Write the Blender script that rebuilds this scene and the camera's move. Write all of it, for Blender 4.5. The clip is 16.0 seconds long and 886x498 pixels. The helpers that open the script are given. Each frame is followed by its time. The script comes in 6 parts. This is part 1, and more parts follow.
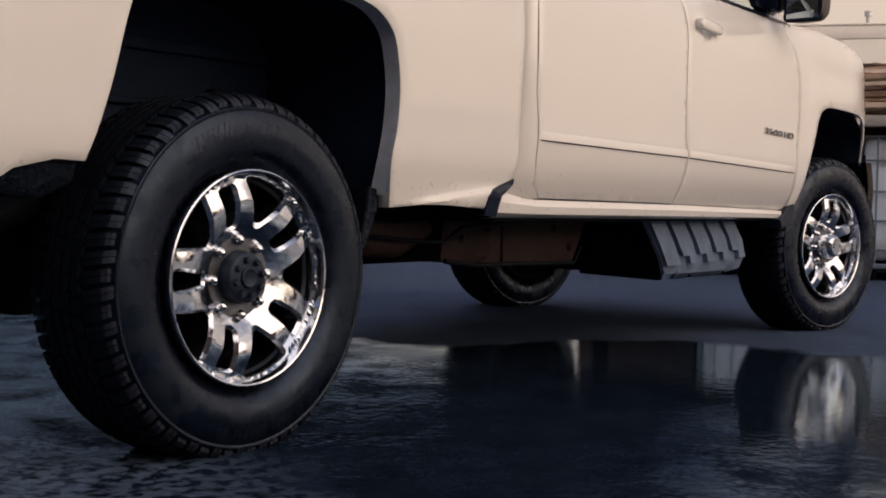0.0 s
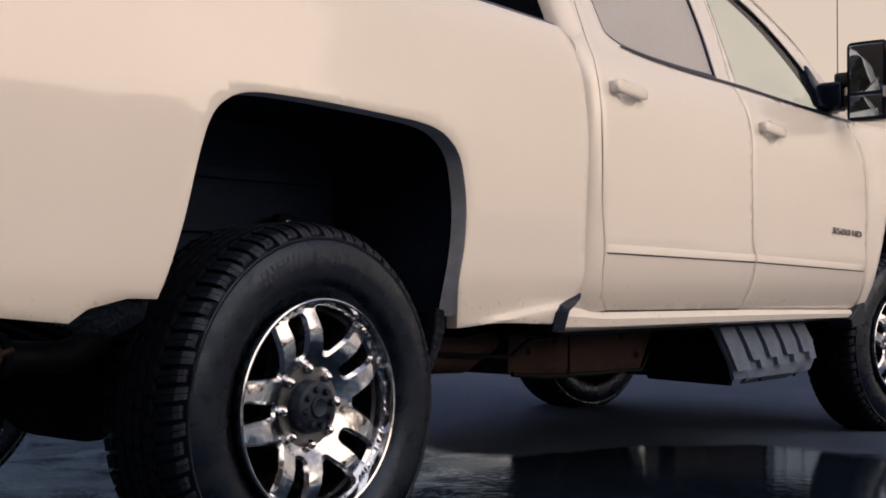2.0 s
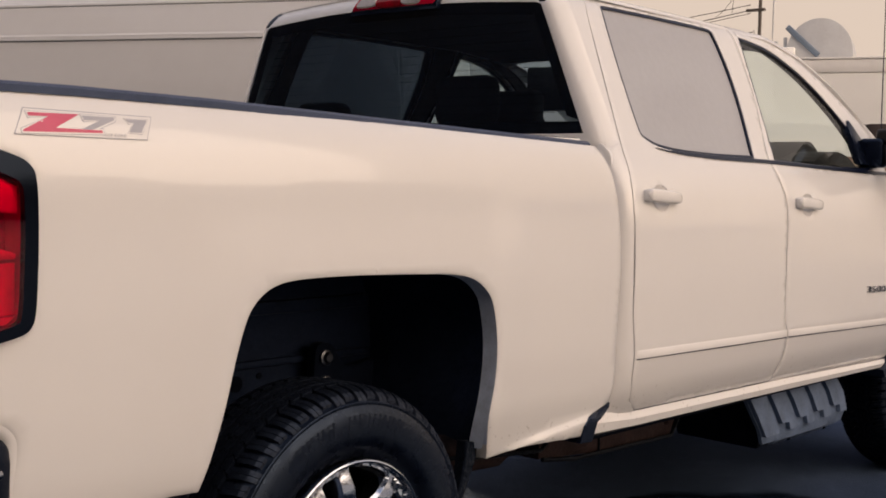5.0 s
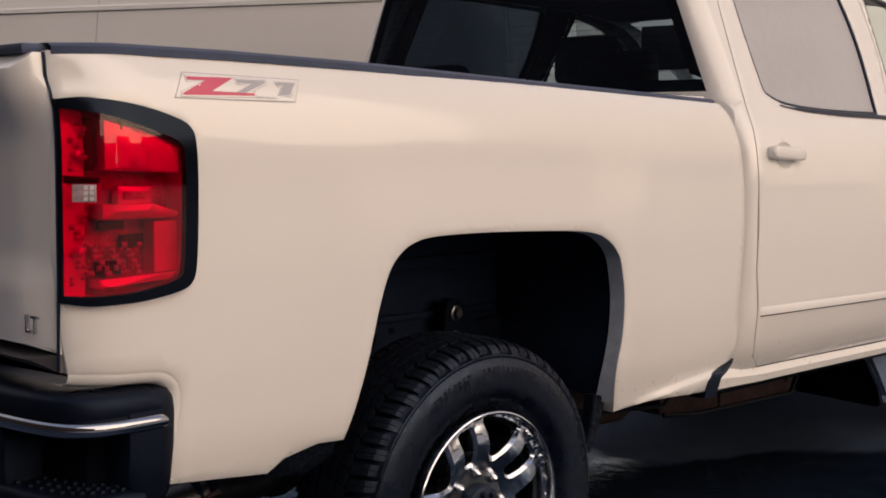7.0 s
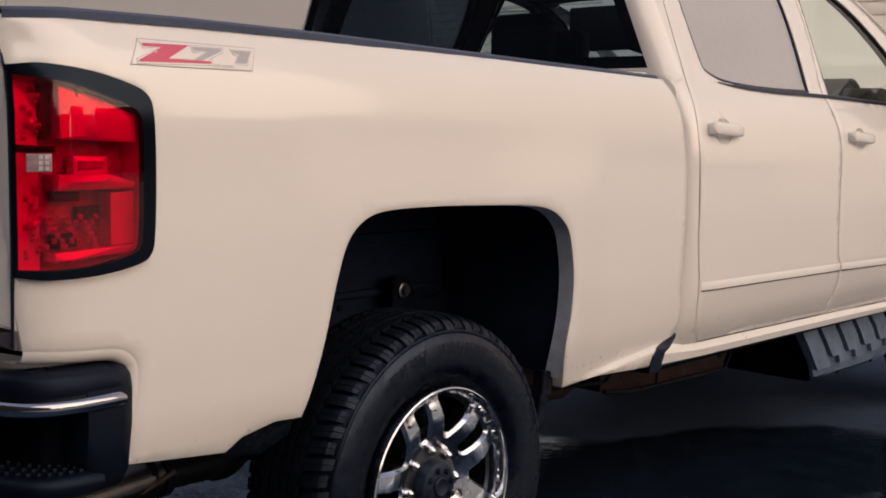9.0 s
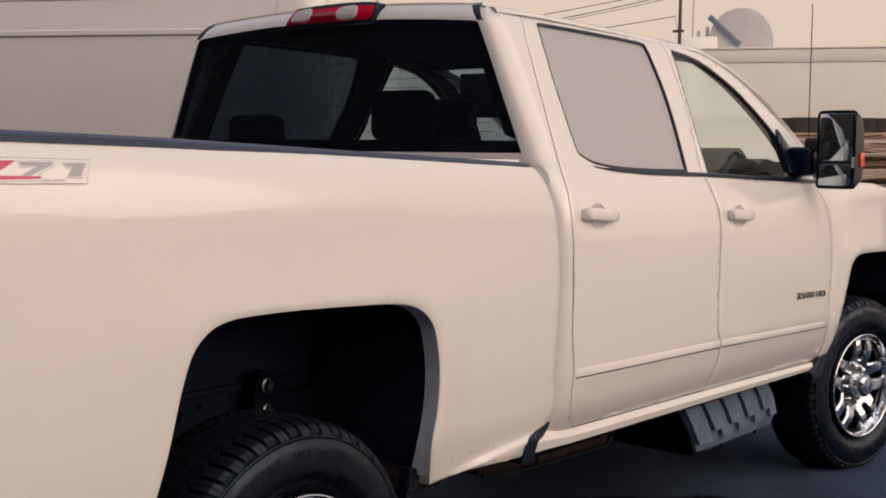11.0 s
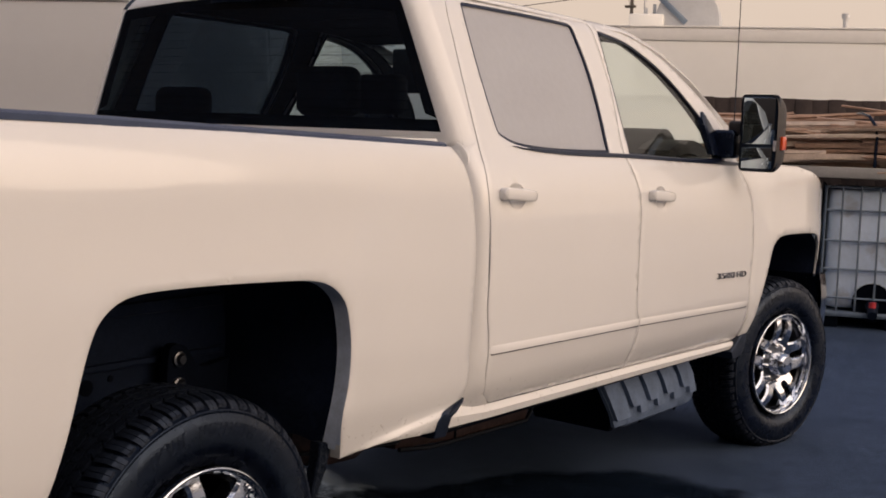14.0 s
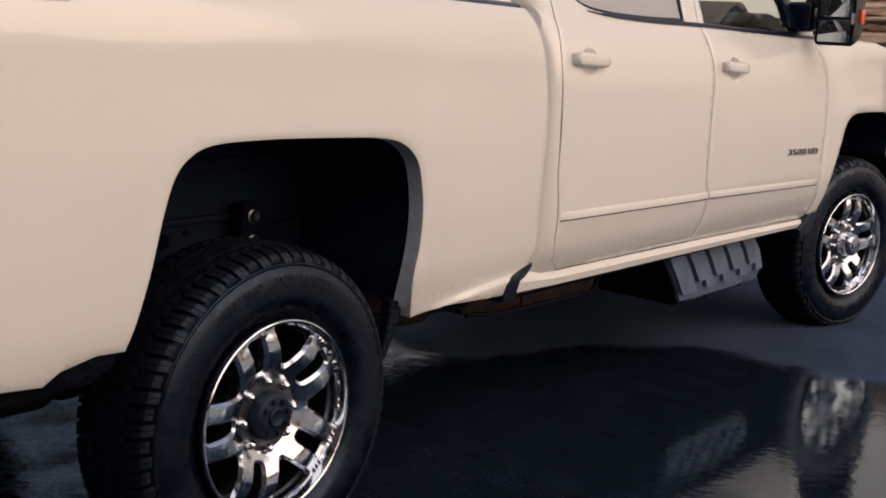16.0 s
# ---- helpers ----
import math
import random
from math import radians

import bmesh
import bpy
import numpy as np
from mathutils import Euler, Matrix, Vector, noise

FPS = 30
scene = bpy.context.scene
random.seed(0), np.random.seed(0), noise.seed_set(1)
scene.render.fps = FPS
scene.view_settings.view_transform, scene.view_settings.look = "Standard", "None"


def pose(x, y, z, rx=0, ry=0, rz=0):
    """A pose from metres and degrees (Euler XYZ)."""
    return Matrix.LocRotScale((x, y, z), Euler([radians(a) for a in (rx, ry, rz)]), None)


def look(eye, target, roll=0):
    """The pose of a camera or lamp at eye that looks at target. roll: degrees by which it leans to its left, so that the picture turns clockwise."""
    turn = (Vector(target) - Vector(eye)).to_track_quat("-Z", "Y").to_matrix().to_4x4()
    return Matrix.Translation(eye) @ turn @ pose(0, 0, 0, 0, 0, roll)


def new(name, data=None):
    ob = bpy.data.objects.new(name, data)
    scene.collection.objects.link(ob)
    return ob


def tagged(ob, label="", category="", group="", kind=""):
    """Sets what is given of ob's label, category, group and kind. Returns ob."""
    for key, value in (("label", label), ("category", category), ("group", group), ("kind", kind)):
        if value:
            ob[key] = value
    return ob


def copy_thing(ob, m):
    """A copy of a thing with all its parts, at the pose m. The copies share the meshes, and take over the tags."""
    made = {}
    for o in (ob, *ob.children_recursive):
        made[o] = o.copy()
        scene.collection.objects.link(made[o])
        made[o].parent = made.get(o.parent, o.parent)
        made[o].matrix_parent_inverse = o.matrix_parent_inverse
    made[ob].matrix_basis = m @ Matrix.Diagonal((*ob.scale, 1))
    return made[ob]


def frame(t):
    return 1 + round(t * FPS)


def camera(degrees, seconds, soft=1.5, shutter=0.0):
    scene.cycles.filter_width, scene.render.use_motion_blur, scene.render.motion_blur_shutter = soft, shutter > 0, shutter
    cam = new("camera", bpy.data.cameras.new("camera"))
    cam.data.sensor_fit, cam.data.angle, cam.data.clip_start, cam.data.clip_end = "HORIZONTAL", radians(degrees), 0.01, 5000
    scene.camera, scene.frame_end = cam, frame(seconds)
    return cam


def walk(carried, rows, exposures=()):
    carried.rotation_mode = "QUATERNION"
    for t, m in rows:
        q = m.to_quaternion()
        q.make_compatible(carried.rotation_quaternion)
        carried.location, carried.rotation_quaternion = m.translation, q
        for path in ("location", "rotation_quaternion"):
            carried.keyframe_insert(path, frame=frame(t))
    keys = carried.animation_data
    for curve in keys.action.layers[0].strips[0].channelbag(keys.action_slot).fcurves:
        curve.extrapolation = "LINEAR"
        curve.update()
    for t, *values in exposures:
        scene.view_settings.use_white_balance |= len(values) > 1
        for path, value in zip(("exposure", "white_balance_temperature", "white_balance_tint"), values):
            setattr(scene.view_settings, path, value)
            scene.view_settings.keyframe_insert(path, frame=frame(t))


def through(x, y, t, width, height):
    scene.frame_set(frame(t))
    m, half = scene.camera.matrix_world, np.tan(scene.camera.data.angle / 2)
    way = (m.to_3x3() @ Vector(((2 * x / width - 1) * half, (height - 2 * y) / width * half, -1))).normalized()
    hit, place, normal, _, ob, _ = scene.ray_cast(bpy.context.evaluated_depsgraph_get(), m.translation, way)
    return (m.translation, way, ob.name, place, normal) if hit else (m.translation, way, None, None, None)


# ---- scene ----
cam = camera(39.0, 16.0, soft=1.8)
PATH = [
    (0, (-2.041, -3.025, 0.597), (-0.431, -1.841, 0.515), 1.2),
    (0.5, (-2.045, -3.018, 0.609), (-0.460, -1.800, 0.552), 1.3),
    (1, (-2.050, -3.026, 0.621), (-0.474, -1.794, 0.584), 1.2),
    (1.5, (-2.043, -3.018, 0.610), (-0.477, -1.774, 0.590), 0.0),
    (2, (-2.043, -2.993, 0.696), (-0.490, -1.734, 0.745), 0.2),
    (2.5, (-2.059, -2.995, 0.801), (-0.522, -1.717, 0.854), -0.0),
    (3, (-2.062, -3.002, 0.938), (-0.520, -1.728, 0.936), 0.9),
    (3.5, (-2.078, -3.026, 1.098), (-0.545, -1.743, 1.045), 1.3),
    (3.7, (-2.079, -3.014, 1.153), (-0.546, -1.732, 1.079), 1.1),
    (5.8, (-2.118, -3.11, 1.34), (-0.64, -1.769, 1.209), 1.5),
    (6, (-2.129, -3.111, 1.339), (-0.66, -1.76, 1.199), 1.5),
    (6.5, (-2.169, -3.112, 1.326), (-0.743, -1.717, 1.178), 0.2),
    (7, (-2.207, -3.065, 1.317), (-0.812, -1.642, 1.144), 0.6),
    (7.5, (-2.237, -3.035, 1.308), (-0.843, -1.611, 1.137), 1.1),
    (8, (-2.248, -3.009, 1.295), (-0.835, -1.606, 1.111), 0.9),
    (8.5, (-2.259, -2.98, 1.289), (-0.811, -1.614, 1.104), 0.9),
    (9, (-2.26, -2.96, 1.276), (-0.764, -1.646, 1.088), 0.5),
    (9.5, (-2.257, -2.949, 1.267), (-0.724, -1.677, 1.09), 0.2),
    (10, (-2.23, -2.976, 1.31), (-0.672, -1.732, 1.151), 0.5),
    (10.2, (-2.197, -2.984, 1.346), (-0.623, -1.761, 1.185), 0.8),
    (12.3, (-2.071, -3.087, 1.482), (-0.498, -1.857, 1.377), 1.0),
    (12.5, (-2.073, -3.091, 1.482), (-0.499, -1.861, 1.378), 1.1),
    (13, (-2.085, -3.107, 1.491), (-0.5, -1.891, 1.385), 1.8),
    (13.5, (-2.079, -3.114, 1.491), (-0.47, -1.934, 1.353), 2.0),
    (14, (-2.074, -3.129, 1.472), (-0.45, -1.975, 1.289), 2.1),
    (14.5, (-2.074, -3.147, 1.45), (-0.442, -2.017, 1.211), 2.8),
    (15, (-2.082, -3.131, 1.411), (-0.458, -1.996, 1.135), 2.9),
    (15.5, (-2.099, -3.129, 1.392), (-0.515, -1.948, 1.079), 2.9),
    (16, (-2.105, -3.102, 1.39), (-0.55, -1.897, 1.03), 2.7),
]
walk(cam, [(t, look(eye, target, roll)) for t, eye, target, roll in PATH],
     exposures=[(0, 0.13, 8350, 22), (16, 0.13, 8350, 22)])

# ---- light ----
world = bpy.data.worlds.new("overcast_sky")
scene.world = world
world.use_nodes = True
wn, wl = world.node_tree.nodes, world.node_tree.links
wn.clear()
sky = wn.new("ShaderNodeTexSky")
sky.sky_type = "NISHITA"
sky.sun_disc = False
sky.sun_elevation, sky.sun_rotation = radians(10), radians(170)
sky.air_density, sky.dust_density = 1.0, 4.0
cloud = wn.new("ShaderNodeMix")
cloud.data_type = "RGBA"
cloud.inputs[0].default_value = 0.8
way, height = wn.new("ShaderNodeTexCoord"), wn.new("ShaderNodeSeparateXYZ")
wl.new(way.outputs["Generated"], height.inputs[0])
lift = wn.new("ShaderNodeMapRange")
lift.interpolation_type = "SMOOTHSTEP"
lift.inputs[1].default_value, lift.inputs[2].default_value = 0.12, 0.9
wl.new(height.outputs[2], lift.inputs[0])
cover = wn.new("ShaderNodeMix")
cover.data_type = "RGBA"
cover.inputs[6].default_value, cover.inputs[7].default_value = (8.3, 8.0, 7.7, 1), (3.4, 4.7, 7.2, 1)
wl.new(lift.outputs[0], cover.inputs[0])
wl.new(cover.outputs[2], cloud.inputs[7])
wbg = wn.new("ShaderNodeBackground")
wbg.inputs["Strength"].default_value = 0.084
wout = wn.new("ShaderNodeOutputWorld")
wl.new(sky.outputs[0], cloud.inputs[6])
wl.new(cloud.outputs[2], wbg.inputs["Color"])
wl.new(wbg.outputs[0], wout.inputs[0])
sun = new("sun", bpy.data.lights.new("sun", "SUN"))
sun.data.energy, sun.data.angle, sun.data.color = 3.1, radians(110), (1.0, 0.94, 0.86)
sun.matrix_world = look((-1.5, -9, 1.5), (0, 0, 0))


# ---- materials ----
def mat(name, base, rough=0.5, metal=0.0, vary=0.0, scale=8.0, bump=0.0, bump_scale=60.0, coat=0.0, rough_vary=0.0, dirt=None, spec=0.5, cool=False):
    m = bpy.data.materials.new(name)
    m.use_nodes = True
    n, l = m.node_tree.nodes, m.node_tree.links
    p = n["Principled BSDF"]
    p.inputs["Base Color"].default_value = (*base, 1)
    p.inputs["Roughness"].default_value = rough
    p.inputs["Metallic"].default_value = metal
    p.inputs["Specular IOR Level"].default_value = spec
    p.inputs["Coat Weight"].default_value = coat
    if cool:
        p.inputs["Specular Tint"].default_value = (0.45, 0.66, 1.0, 1)
    p.inputs["Coat Roughness"].default_value = 0.03
    geo = n.new("ShaderNodeNewGeometry")
    def noise_at(s, detail=6.0):
        t = n.new("ShaderNodeTexNoise")
        t.inputs["Scale"].default_value, t.inputs["Detail"].default_value = s, detail
        l.new(geo.outputs["Position"], t.inputs["Vector"])
        return t
    if vary:
        t1, t2 = noise_at(scale), noise_at(scale * 7)
        add = n.new("ShaderNodeMath")
        add.operation = "MULTIPLY_ADD"
        l.new(t2.outputs[0], add.inputs[0])
        add.inputs[1].default_value = 0.5
        l.new(t1.outputs[0], add.inputs[2])
        ramp = n.new("ShaderNodeMapRange")
        ramp.inputs[1].default_value, ramp.inputs[2].default_value = 0.45, 1.05
        ramp.inputs[3].default_value, ramp.inputs[4].default_value = 1 - vary, 1 + vary
        l.new(add.outputs[0], ramp.inputs[0])
        mul = n.new("ShaderNodeVectorMath")
        mul.operation = "SCALE"
        mul.inputs[0].default_value = base
        l.new(ramp.outputs[0], mul.inputs["Scale"])
        l.new(mul.outputs[0], p.inputs["Base Color"])
        if dirt:
            spots = noise_at(dirt[1], 10.0)
            rr = n.new("ShaderNodeMapRange")
            rr.inputs[1].default_value, rr.inputs[2].default_value = dirt[2], dirt[2] + 0.12
            l.new(spots.outputs[0], rr.inputs[0])
            mix = n.new("ShaderNodeMix")
            mix.data_type = "RGBA"
            mix.inputs[7].default_value = (*dirt[0], 1)
            l.new(rr.outputs[0], mix.inputs[0])
            l.new(mul.outputs[0], mix.inputs[6])
            l.new(mix.outputs[2], p.inputs["Base Color"])
    if rough_vary:
        t3 = noise_at(scale * 2.3)
        r = n.new("ShaderNodeMapRange")
        r.inputs[1].default_value, r.inputs[2].default_value = 0.35, 0.65
        r.inputs[3].default_value, r.inputs[4].default_value = max(rough - rough_vary, 0.02), rough + rough_vary
        l.new(t3.outputs[0], r.inputs[0])
        l.new(r.outputs[0], p.inputs["Roughness"])
    if bump:
        t4 = noise_at(bump_scale, 8.0)
        b = n.new("ShaderNodeBump")
        b.inputs["Strength"].default_value = bump
        b.inputs["Distance"].default_value = 0.01
        l.new(t4.outputs[0], b.inputs["Height"])
        l.new(b.outputs[0], p.inputs["Normal"])
    return m


def glass(name, tint, film=0.0, film_colour=(0.7, 0.7, 0.7), rough=0.0, drops=0.0, through=False):
    """A thin pane: tinted see-through, gloss by Fresnel, and a hazy film where film is above 0."""
    m = bpy.data.materials.new(name)
    m.use_nodes = True
    n, l = m.node_tree.nodes, m.node_tree.links
    n.clear()
    out = n.new("ShaderNodeOutputMaterial")
    see = n.new("ShaderNodeBsdfTransparent")
    see.inputs[0].default_value = (*tint, 1)
    gloss = n.new("ShaderNodeBsdfGlossy")
    gloss.inputs["Roughness"].default_value = rough
    side = n.new("ShaderNodeLayerWeight")
    side.inputs["Blend"].default_value = 0.5
    steep = n.new("ShaderNodeMath")
    steep.operation = "POWER"
    steep.inputs[1].default_value = 5.0
    l.new(side.outputs["Facing"], steep.inputs[0])
    fres = n.new("ShaderNodeMath")
    fres.operation = "MULTIPLY_ADD"
    fres.inputs[1].default_value, fres.inputs[2].default_value = 0.93, 0.045
    l.new(steep.outputs[0], fres.inputs[0])
    first = see
    geo = n.new("ShaderNodeNewGeometry")
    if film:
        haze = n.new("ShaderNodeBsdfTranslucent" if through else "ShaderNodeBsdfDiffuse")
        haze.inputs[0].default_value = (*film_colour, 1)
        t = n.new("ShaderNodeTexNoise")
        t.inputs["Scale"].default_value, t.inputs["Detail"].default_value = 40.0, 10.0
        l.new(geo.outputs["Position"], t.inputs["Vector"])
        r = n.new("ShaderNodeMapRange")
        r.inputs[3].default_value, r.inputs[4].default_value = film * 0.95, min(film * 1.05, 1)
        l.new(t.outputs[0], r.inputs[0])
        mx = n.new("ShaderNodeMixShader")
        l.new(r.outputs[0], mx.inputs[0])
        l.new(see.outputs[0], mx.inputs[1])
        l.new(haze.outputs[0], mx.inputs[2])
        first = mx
    if drops:
        bead = n.new("ShaderNodeTexVoronoi")
        bead.inputs["Scale"].default_value = 150.0
        l.new(geo.outputs["Position"], bead.inputs["Vector"])
        where = n.new("ShaderNodeTexNoise")
        where.inputs["Scale"].default_value = 7.0
        l.new(geo.outputs["Position"], where.inputs["Vector"])
        lim = n.new("ShaderNodeMapRange")
        lim.inputs[1].default_value, lim.inputs[2].default_value = 0.45, 0.75
        lim.inputs[3].default_value, lim.inputs[4].default_value = 0.0, 0.36
        l.new(where.outputs[0], lim.inputs[0])
        near = n.new("ShaderNodeMath")
        near.operation = "LESS_THAN"
        l.new(bead.outputs["Distance"], near.inputs[0])
        l.new(lim.outputs[0], near.inputs[1])
        sc = n.new("ShaderNodeMath")
        sc.operation = "MULTIPLY"
        sc.inputs[1].default_value = drops
        l.new(near.outputs[0], sc.inputs[0])
        water = n.new("ShaderNodeBsdfDiffuse")
        water.inputs[0].default_value = (0.5, 0.52, 0.55, 1)
        mx2 = n.new("ShaderNodeMixShader")
        l.new(sc.outputs[0], mx2.inputs[0])
        l.new(first.outputs[0], mx2.inputs[1])
        l.new(water.outputs[0], mx2.inputs[2])
        first = mx2
    top = n.new("ShaderNodeMixShader")
    l.new(fres.outputs[0], top.inputs[0])
    l.new(first.outputs[0], top.inputs[1])
    l.new(gloss.outputs[0], top.inputs[2])
    l.new(top.outputs[0], out.inputs[0])
    return m


def car_paint():
    """White clear-coated paint with road spatter that thins out upwards from the sills."""
    m = mat("white_car_paint", (0.80, 0.79, 0.78), 0.26, vary=0.012, scale=2.0, coat=1.0)
    n, l = m.node_tree.nodes, m.node_tree.links
    p = n["Principled BSDF"]
    p.inputs["Coat Roughness"].default_value = 0.05
    clean = p.inputs["Base Color"].links[0].from_socket
    geo = n.new("ShaderNodeNewGeometry")
    sep = n.new("ShaderNodeSeparateXYZ")
    l.new(geo.outputs["Position"], sep.inputs[0])
    low = n.new("ShaderNodeMapRange")
    low.inputs[1].default_value, low.inputs[2].default_value = 0.62, 0.80
    low.inputs[3].default_value, low.inputs[4].default_value = 0.655, 0.84
    l.new(sep.outputs[2], low.inputs[0])
    speck = n.new("ShaderNodeTexNoise")
    speck.inputs["Scale"].default_value, speck.inputs["Detail"].default_value = 70.0, 3.0
    l.new(geo.outputs["Position"], speck.inputs["Vector"])
    hit = n.new("ShaderNodeMath")
    hit.operation = "GREATER_THAN"
    l.new(speck.outputs[0], hit.inputs[0])
    l.new(low.outputs[0], hit.inputs[1])
    fade = n.new("ShaderNodeMath")
    fade.operation = "MULTIPLY"
    fade.inputs[1].default_value = 0.35
    l.new(hit.outputs[0], fade.inputs[0])
    mix = n.new("ShaderNodeMix")
    mix.data_type = "RGBA"
    mix.inputs[7].default_value = (0.36, 0.33, 0.30, 1)
    l.new(fade.outputs[0], mix.inputs[0])
    l.new(clean, mix.inputs[6])
    l.new(mix.outputs[2], p.inputs["Base Color"])
    return m


def bead(m, scale, strength, least):
    """Adds standing rain drops, thick in some places and few in others, to a surface."""
    n, l = m.node_tree.nodes, m.node_tree.links
    p = n["Principled BSDF"]
    geo = n.new("ShaderNodeNewGeometry")
    drop = n.new("ShaderNodeTexVoronoi")
    drop.inputs["Scale"].default_value = scale
    l.new(geo.outputs["Position"], drop.inputs["Vector"])
    where = n.new("ShaderNodeTexNoise")
    where.inputs["Scale"].default_value = 11.0
    l.new(geo.outputs["Position"], where.inputs["Vector"])
    lim = n.new("ShaderNodeMapRange")
    lim.inputs[1].default_value, lim.inputs[2].default_value = least, least + 0.22
    lim.inputs[3].default_value, lim.inputs[4].default_value = 0.0, 0.5
    l.new(where.outputs[0], lim.inputs[0])
    dome = n.new("ShaderNodeMath")
    dome.operation = "SUBTRACT"
    dome.use_clamp = True
    l.new(lim.outputs[0], dome.inputs[0])
    l.new(drop.outputs["Distance"], dome.inputs[1])
    b = n.new("ShaderNodeBump")
    b.inputs["Strength"].default_value, b.inputs["Distance"].default_value = strength, 0.002
    l.new(dome.outputs[0], b.inputs["Height"])
    if p.inputs["Normal"].links:
        l.new(p.inputs["Normal"].links[0].from_socket, b.inputs["Normal"])
    l.new(b.outputs[0], p.inputs["Normal"])
    return m


PAINT = car_paint()
BLACK = mat("black_plastic", (0.005, 0.008, 0.016), 0.45, cool=True, vary=0.2, scale=30, bump=0.15, bump_scale=900)
FLAP = bead(mat("wet_textured_black_plastic", (0.002, 0.003, 0.006), 0.6, spec=0.3, cool=True, vary=0.4, scale=30, bump=0.7, bump_scale=70, rough_vary=0.3), 200.0, 0.6, 0.45)
SATIN = mat("satin_black_trim", (0.005, 0.008, 0.018), 0.22, cool=True, vary=0.15, scale=25)
LINER = mat("wheelhouse_liner", (0.0065, 0.011, 0.025), 0.7, spec=0.25, cool=True, vary=0.4, scale=9, bump=0.4, bump_scale=40)
RUBBER = mat("wet_tyre_rubber", (0.0018, 0.0028, 0.0065), 0.30, spec=0.45, cool=True, vary=0.5, scale=9, bump=0.10, bump_scale=320, rough_vary=0.16)
CHROME = mat("polished_alloy", (0.58, 0.63, 0.71), 0.17, 1.0, vary=0.10, scale=40, rough_vary=0.10)

bead(CHROME, 210.0, 0.6, 0.50)
SHOULDER = mat("dusty_shoulder_rubber", (0.011, 0.013, 0.019), 0.5, spec=0.4, cool=True, vary=0.5, scale=22, bump=0.2, bump_scale=300, rough_vary=0.2)
TREAD = mat("worn_tread_rubber", (0.0040, 0.0055, 0.0095), 0.55, spec=0.25, cool=True, vary=0.4, scale=30, bump=0.2, bump_scale=300, rough_vary=0.2)
bead(RUBBER, 260.0, 0.5, 0.52)
BRIGHT = mat("chrome_trim", (0.8, 0.8, 0.82), 0.05, 1.0)
STEEL = mat("rusty_frame_steel", (0.026, 0.014, 0.014), 0.7, spec=0.2, vary=0.5, scale=7, bump=0.4, bump_scale=60, dirt=((0.032, 0.016, 0.015), 11, 0.55))
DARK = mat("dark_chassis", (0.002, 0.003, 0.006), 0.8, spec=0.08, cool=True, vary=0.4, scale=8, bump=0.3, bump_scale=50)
GREY = mat("grey_moulded_plastic", (0.090, 0.128, 0.195), 0.55, cool=True, vary=0.32, scale=14, bump=0.2, bump_scale=300)
FLANGE = mat("grey_arch_flange", (0.46, 0.54, 0.66), 0.55, vary=0.2, scale=20)
BARREL = mat("dull_cast_alloy", (0.14, 0.15, 0.17), 0.32, 1.0, vary=0.3, scale=25, bump=0.1, bump_scale=200)
GUSSET = mat("dull_bracket_steel", (0.0025, 0.004, 0.009), 0.75, spec=0.12, cool=True, vary=0.4, scale=14, bump=0.2, bump_scale=90)
CLOTH = mat("dark_seat_cloth", (0.010, 0.012, 0.016), 0.9, vary=0.3, scale=20, bump=0.3, bump_scale=500)
RED = mat("red_lamp_lens", (0.62, 0.002, 0.03), 0.12, vary=0.3, scale=16, spec=0.15)
RED_MID = mat("deep_red_lamp_cell", (0.30, 0.001, 0.010), 0.08, vary=0.5, scale=45, spec=0.4, coat=0.8)
CLEAR = mat("clear_lamp_lens", (0.55, 0.52, 0.54), 0.12, vary=0.2, scale=90, coat=0.5, bump=0.05, bump_scale=200)
SMOKED = mat("pinkish_clear_lens", (0.34, 0.24, 0.27), 0.12, vary=0.35, scale=90, coat=0.5, bump=0.05, bump_scale=200)
AMBER = mat("amber_lens", (0.72, 0.07, 0.012), 0.2, coat=1.0, vary=0.15, scale=80)
DECAL_RED = mat("red_decal", (0.66, 0.09, 0.17), 0.35, vary=0.05)
DECAL_GREY = mat("grey_decal", (0.40, 0.41, 0.46), 0.4, vary=0.05)
TINT = glass("privacy_glass", (0.085, 0.11, 0.14), drops=0.1)
REAR_GLAZE = glass("tinted_rear_glass", (0.30, 0.40, 0.47), 0.10, (0.030, 0.060, 0.115), drops=0.09)
LENS = glass("red_lens_glass", (0.97, 0.009, 0.17))
REFLECT = mat("lamp_reflector", (0.85, 0.85, 0.85), 0.25, 0.3, vary=0.12, scale=40)
BOWL = mat("lamp_bowl", (0.46, 0.46, 0.46), 0.3, vary=0.6, scale=35, bump=0.5, bump_scale=45)
CAVITY = mat("lamp_cavity", (0.02, 0.02, 0.02), 0.5, vary=0.4, scale=30)
BADGE = mat("dark_chrome_badge", (0.30, 0.31, 0.34), 0.2, 1.0)
BADGE_GREY = mat("dull_grey_trim", (0.10, 0.095, 0.10), 0.5, vary=0.2, scale=12)
BUMPER = mat("matt_black_bumper_plastic", (0.0035, 0.0055, 0.012), 0.42, spec=0.25, cool=True, vary=0.25, scale=18, bump=0.12, bump_scale=600)
STRIP = mat("smoked_chrome_strip", (0.40, 0.42, 0.47), 0.07, 1.0, vary=0.1, scale=20)
FRIT = mat("black_glass_border", (0.002, 0.003, 0.006), 0.15, spec=0.25, cool=True)
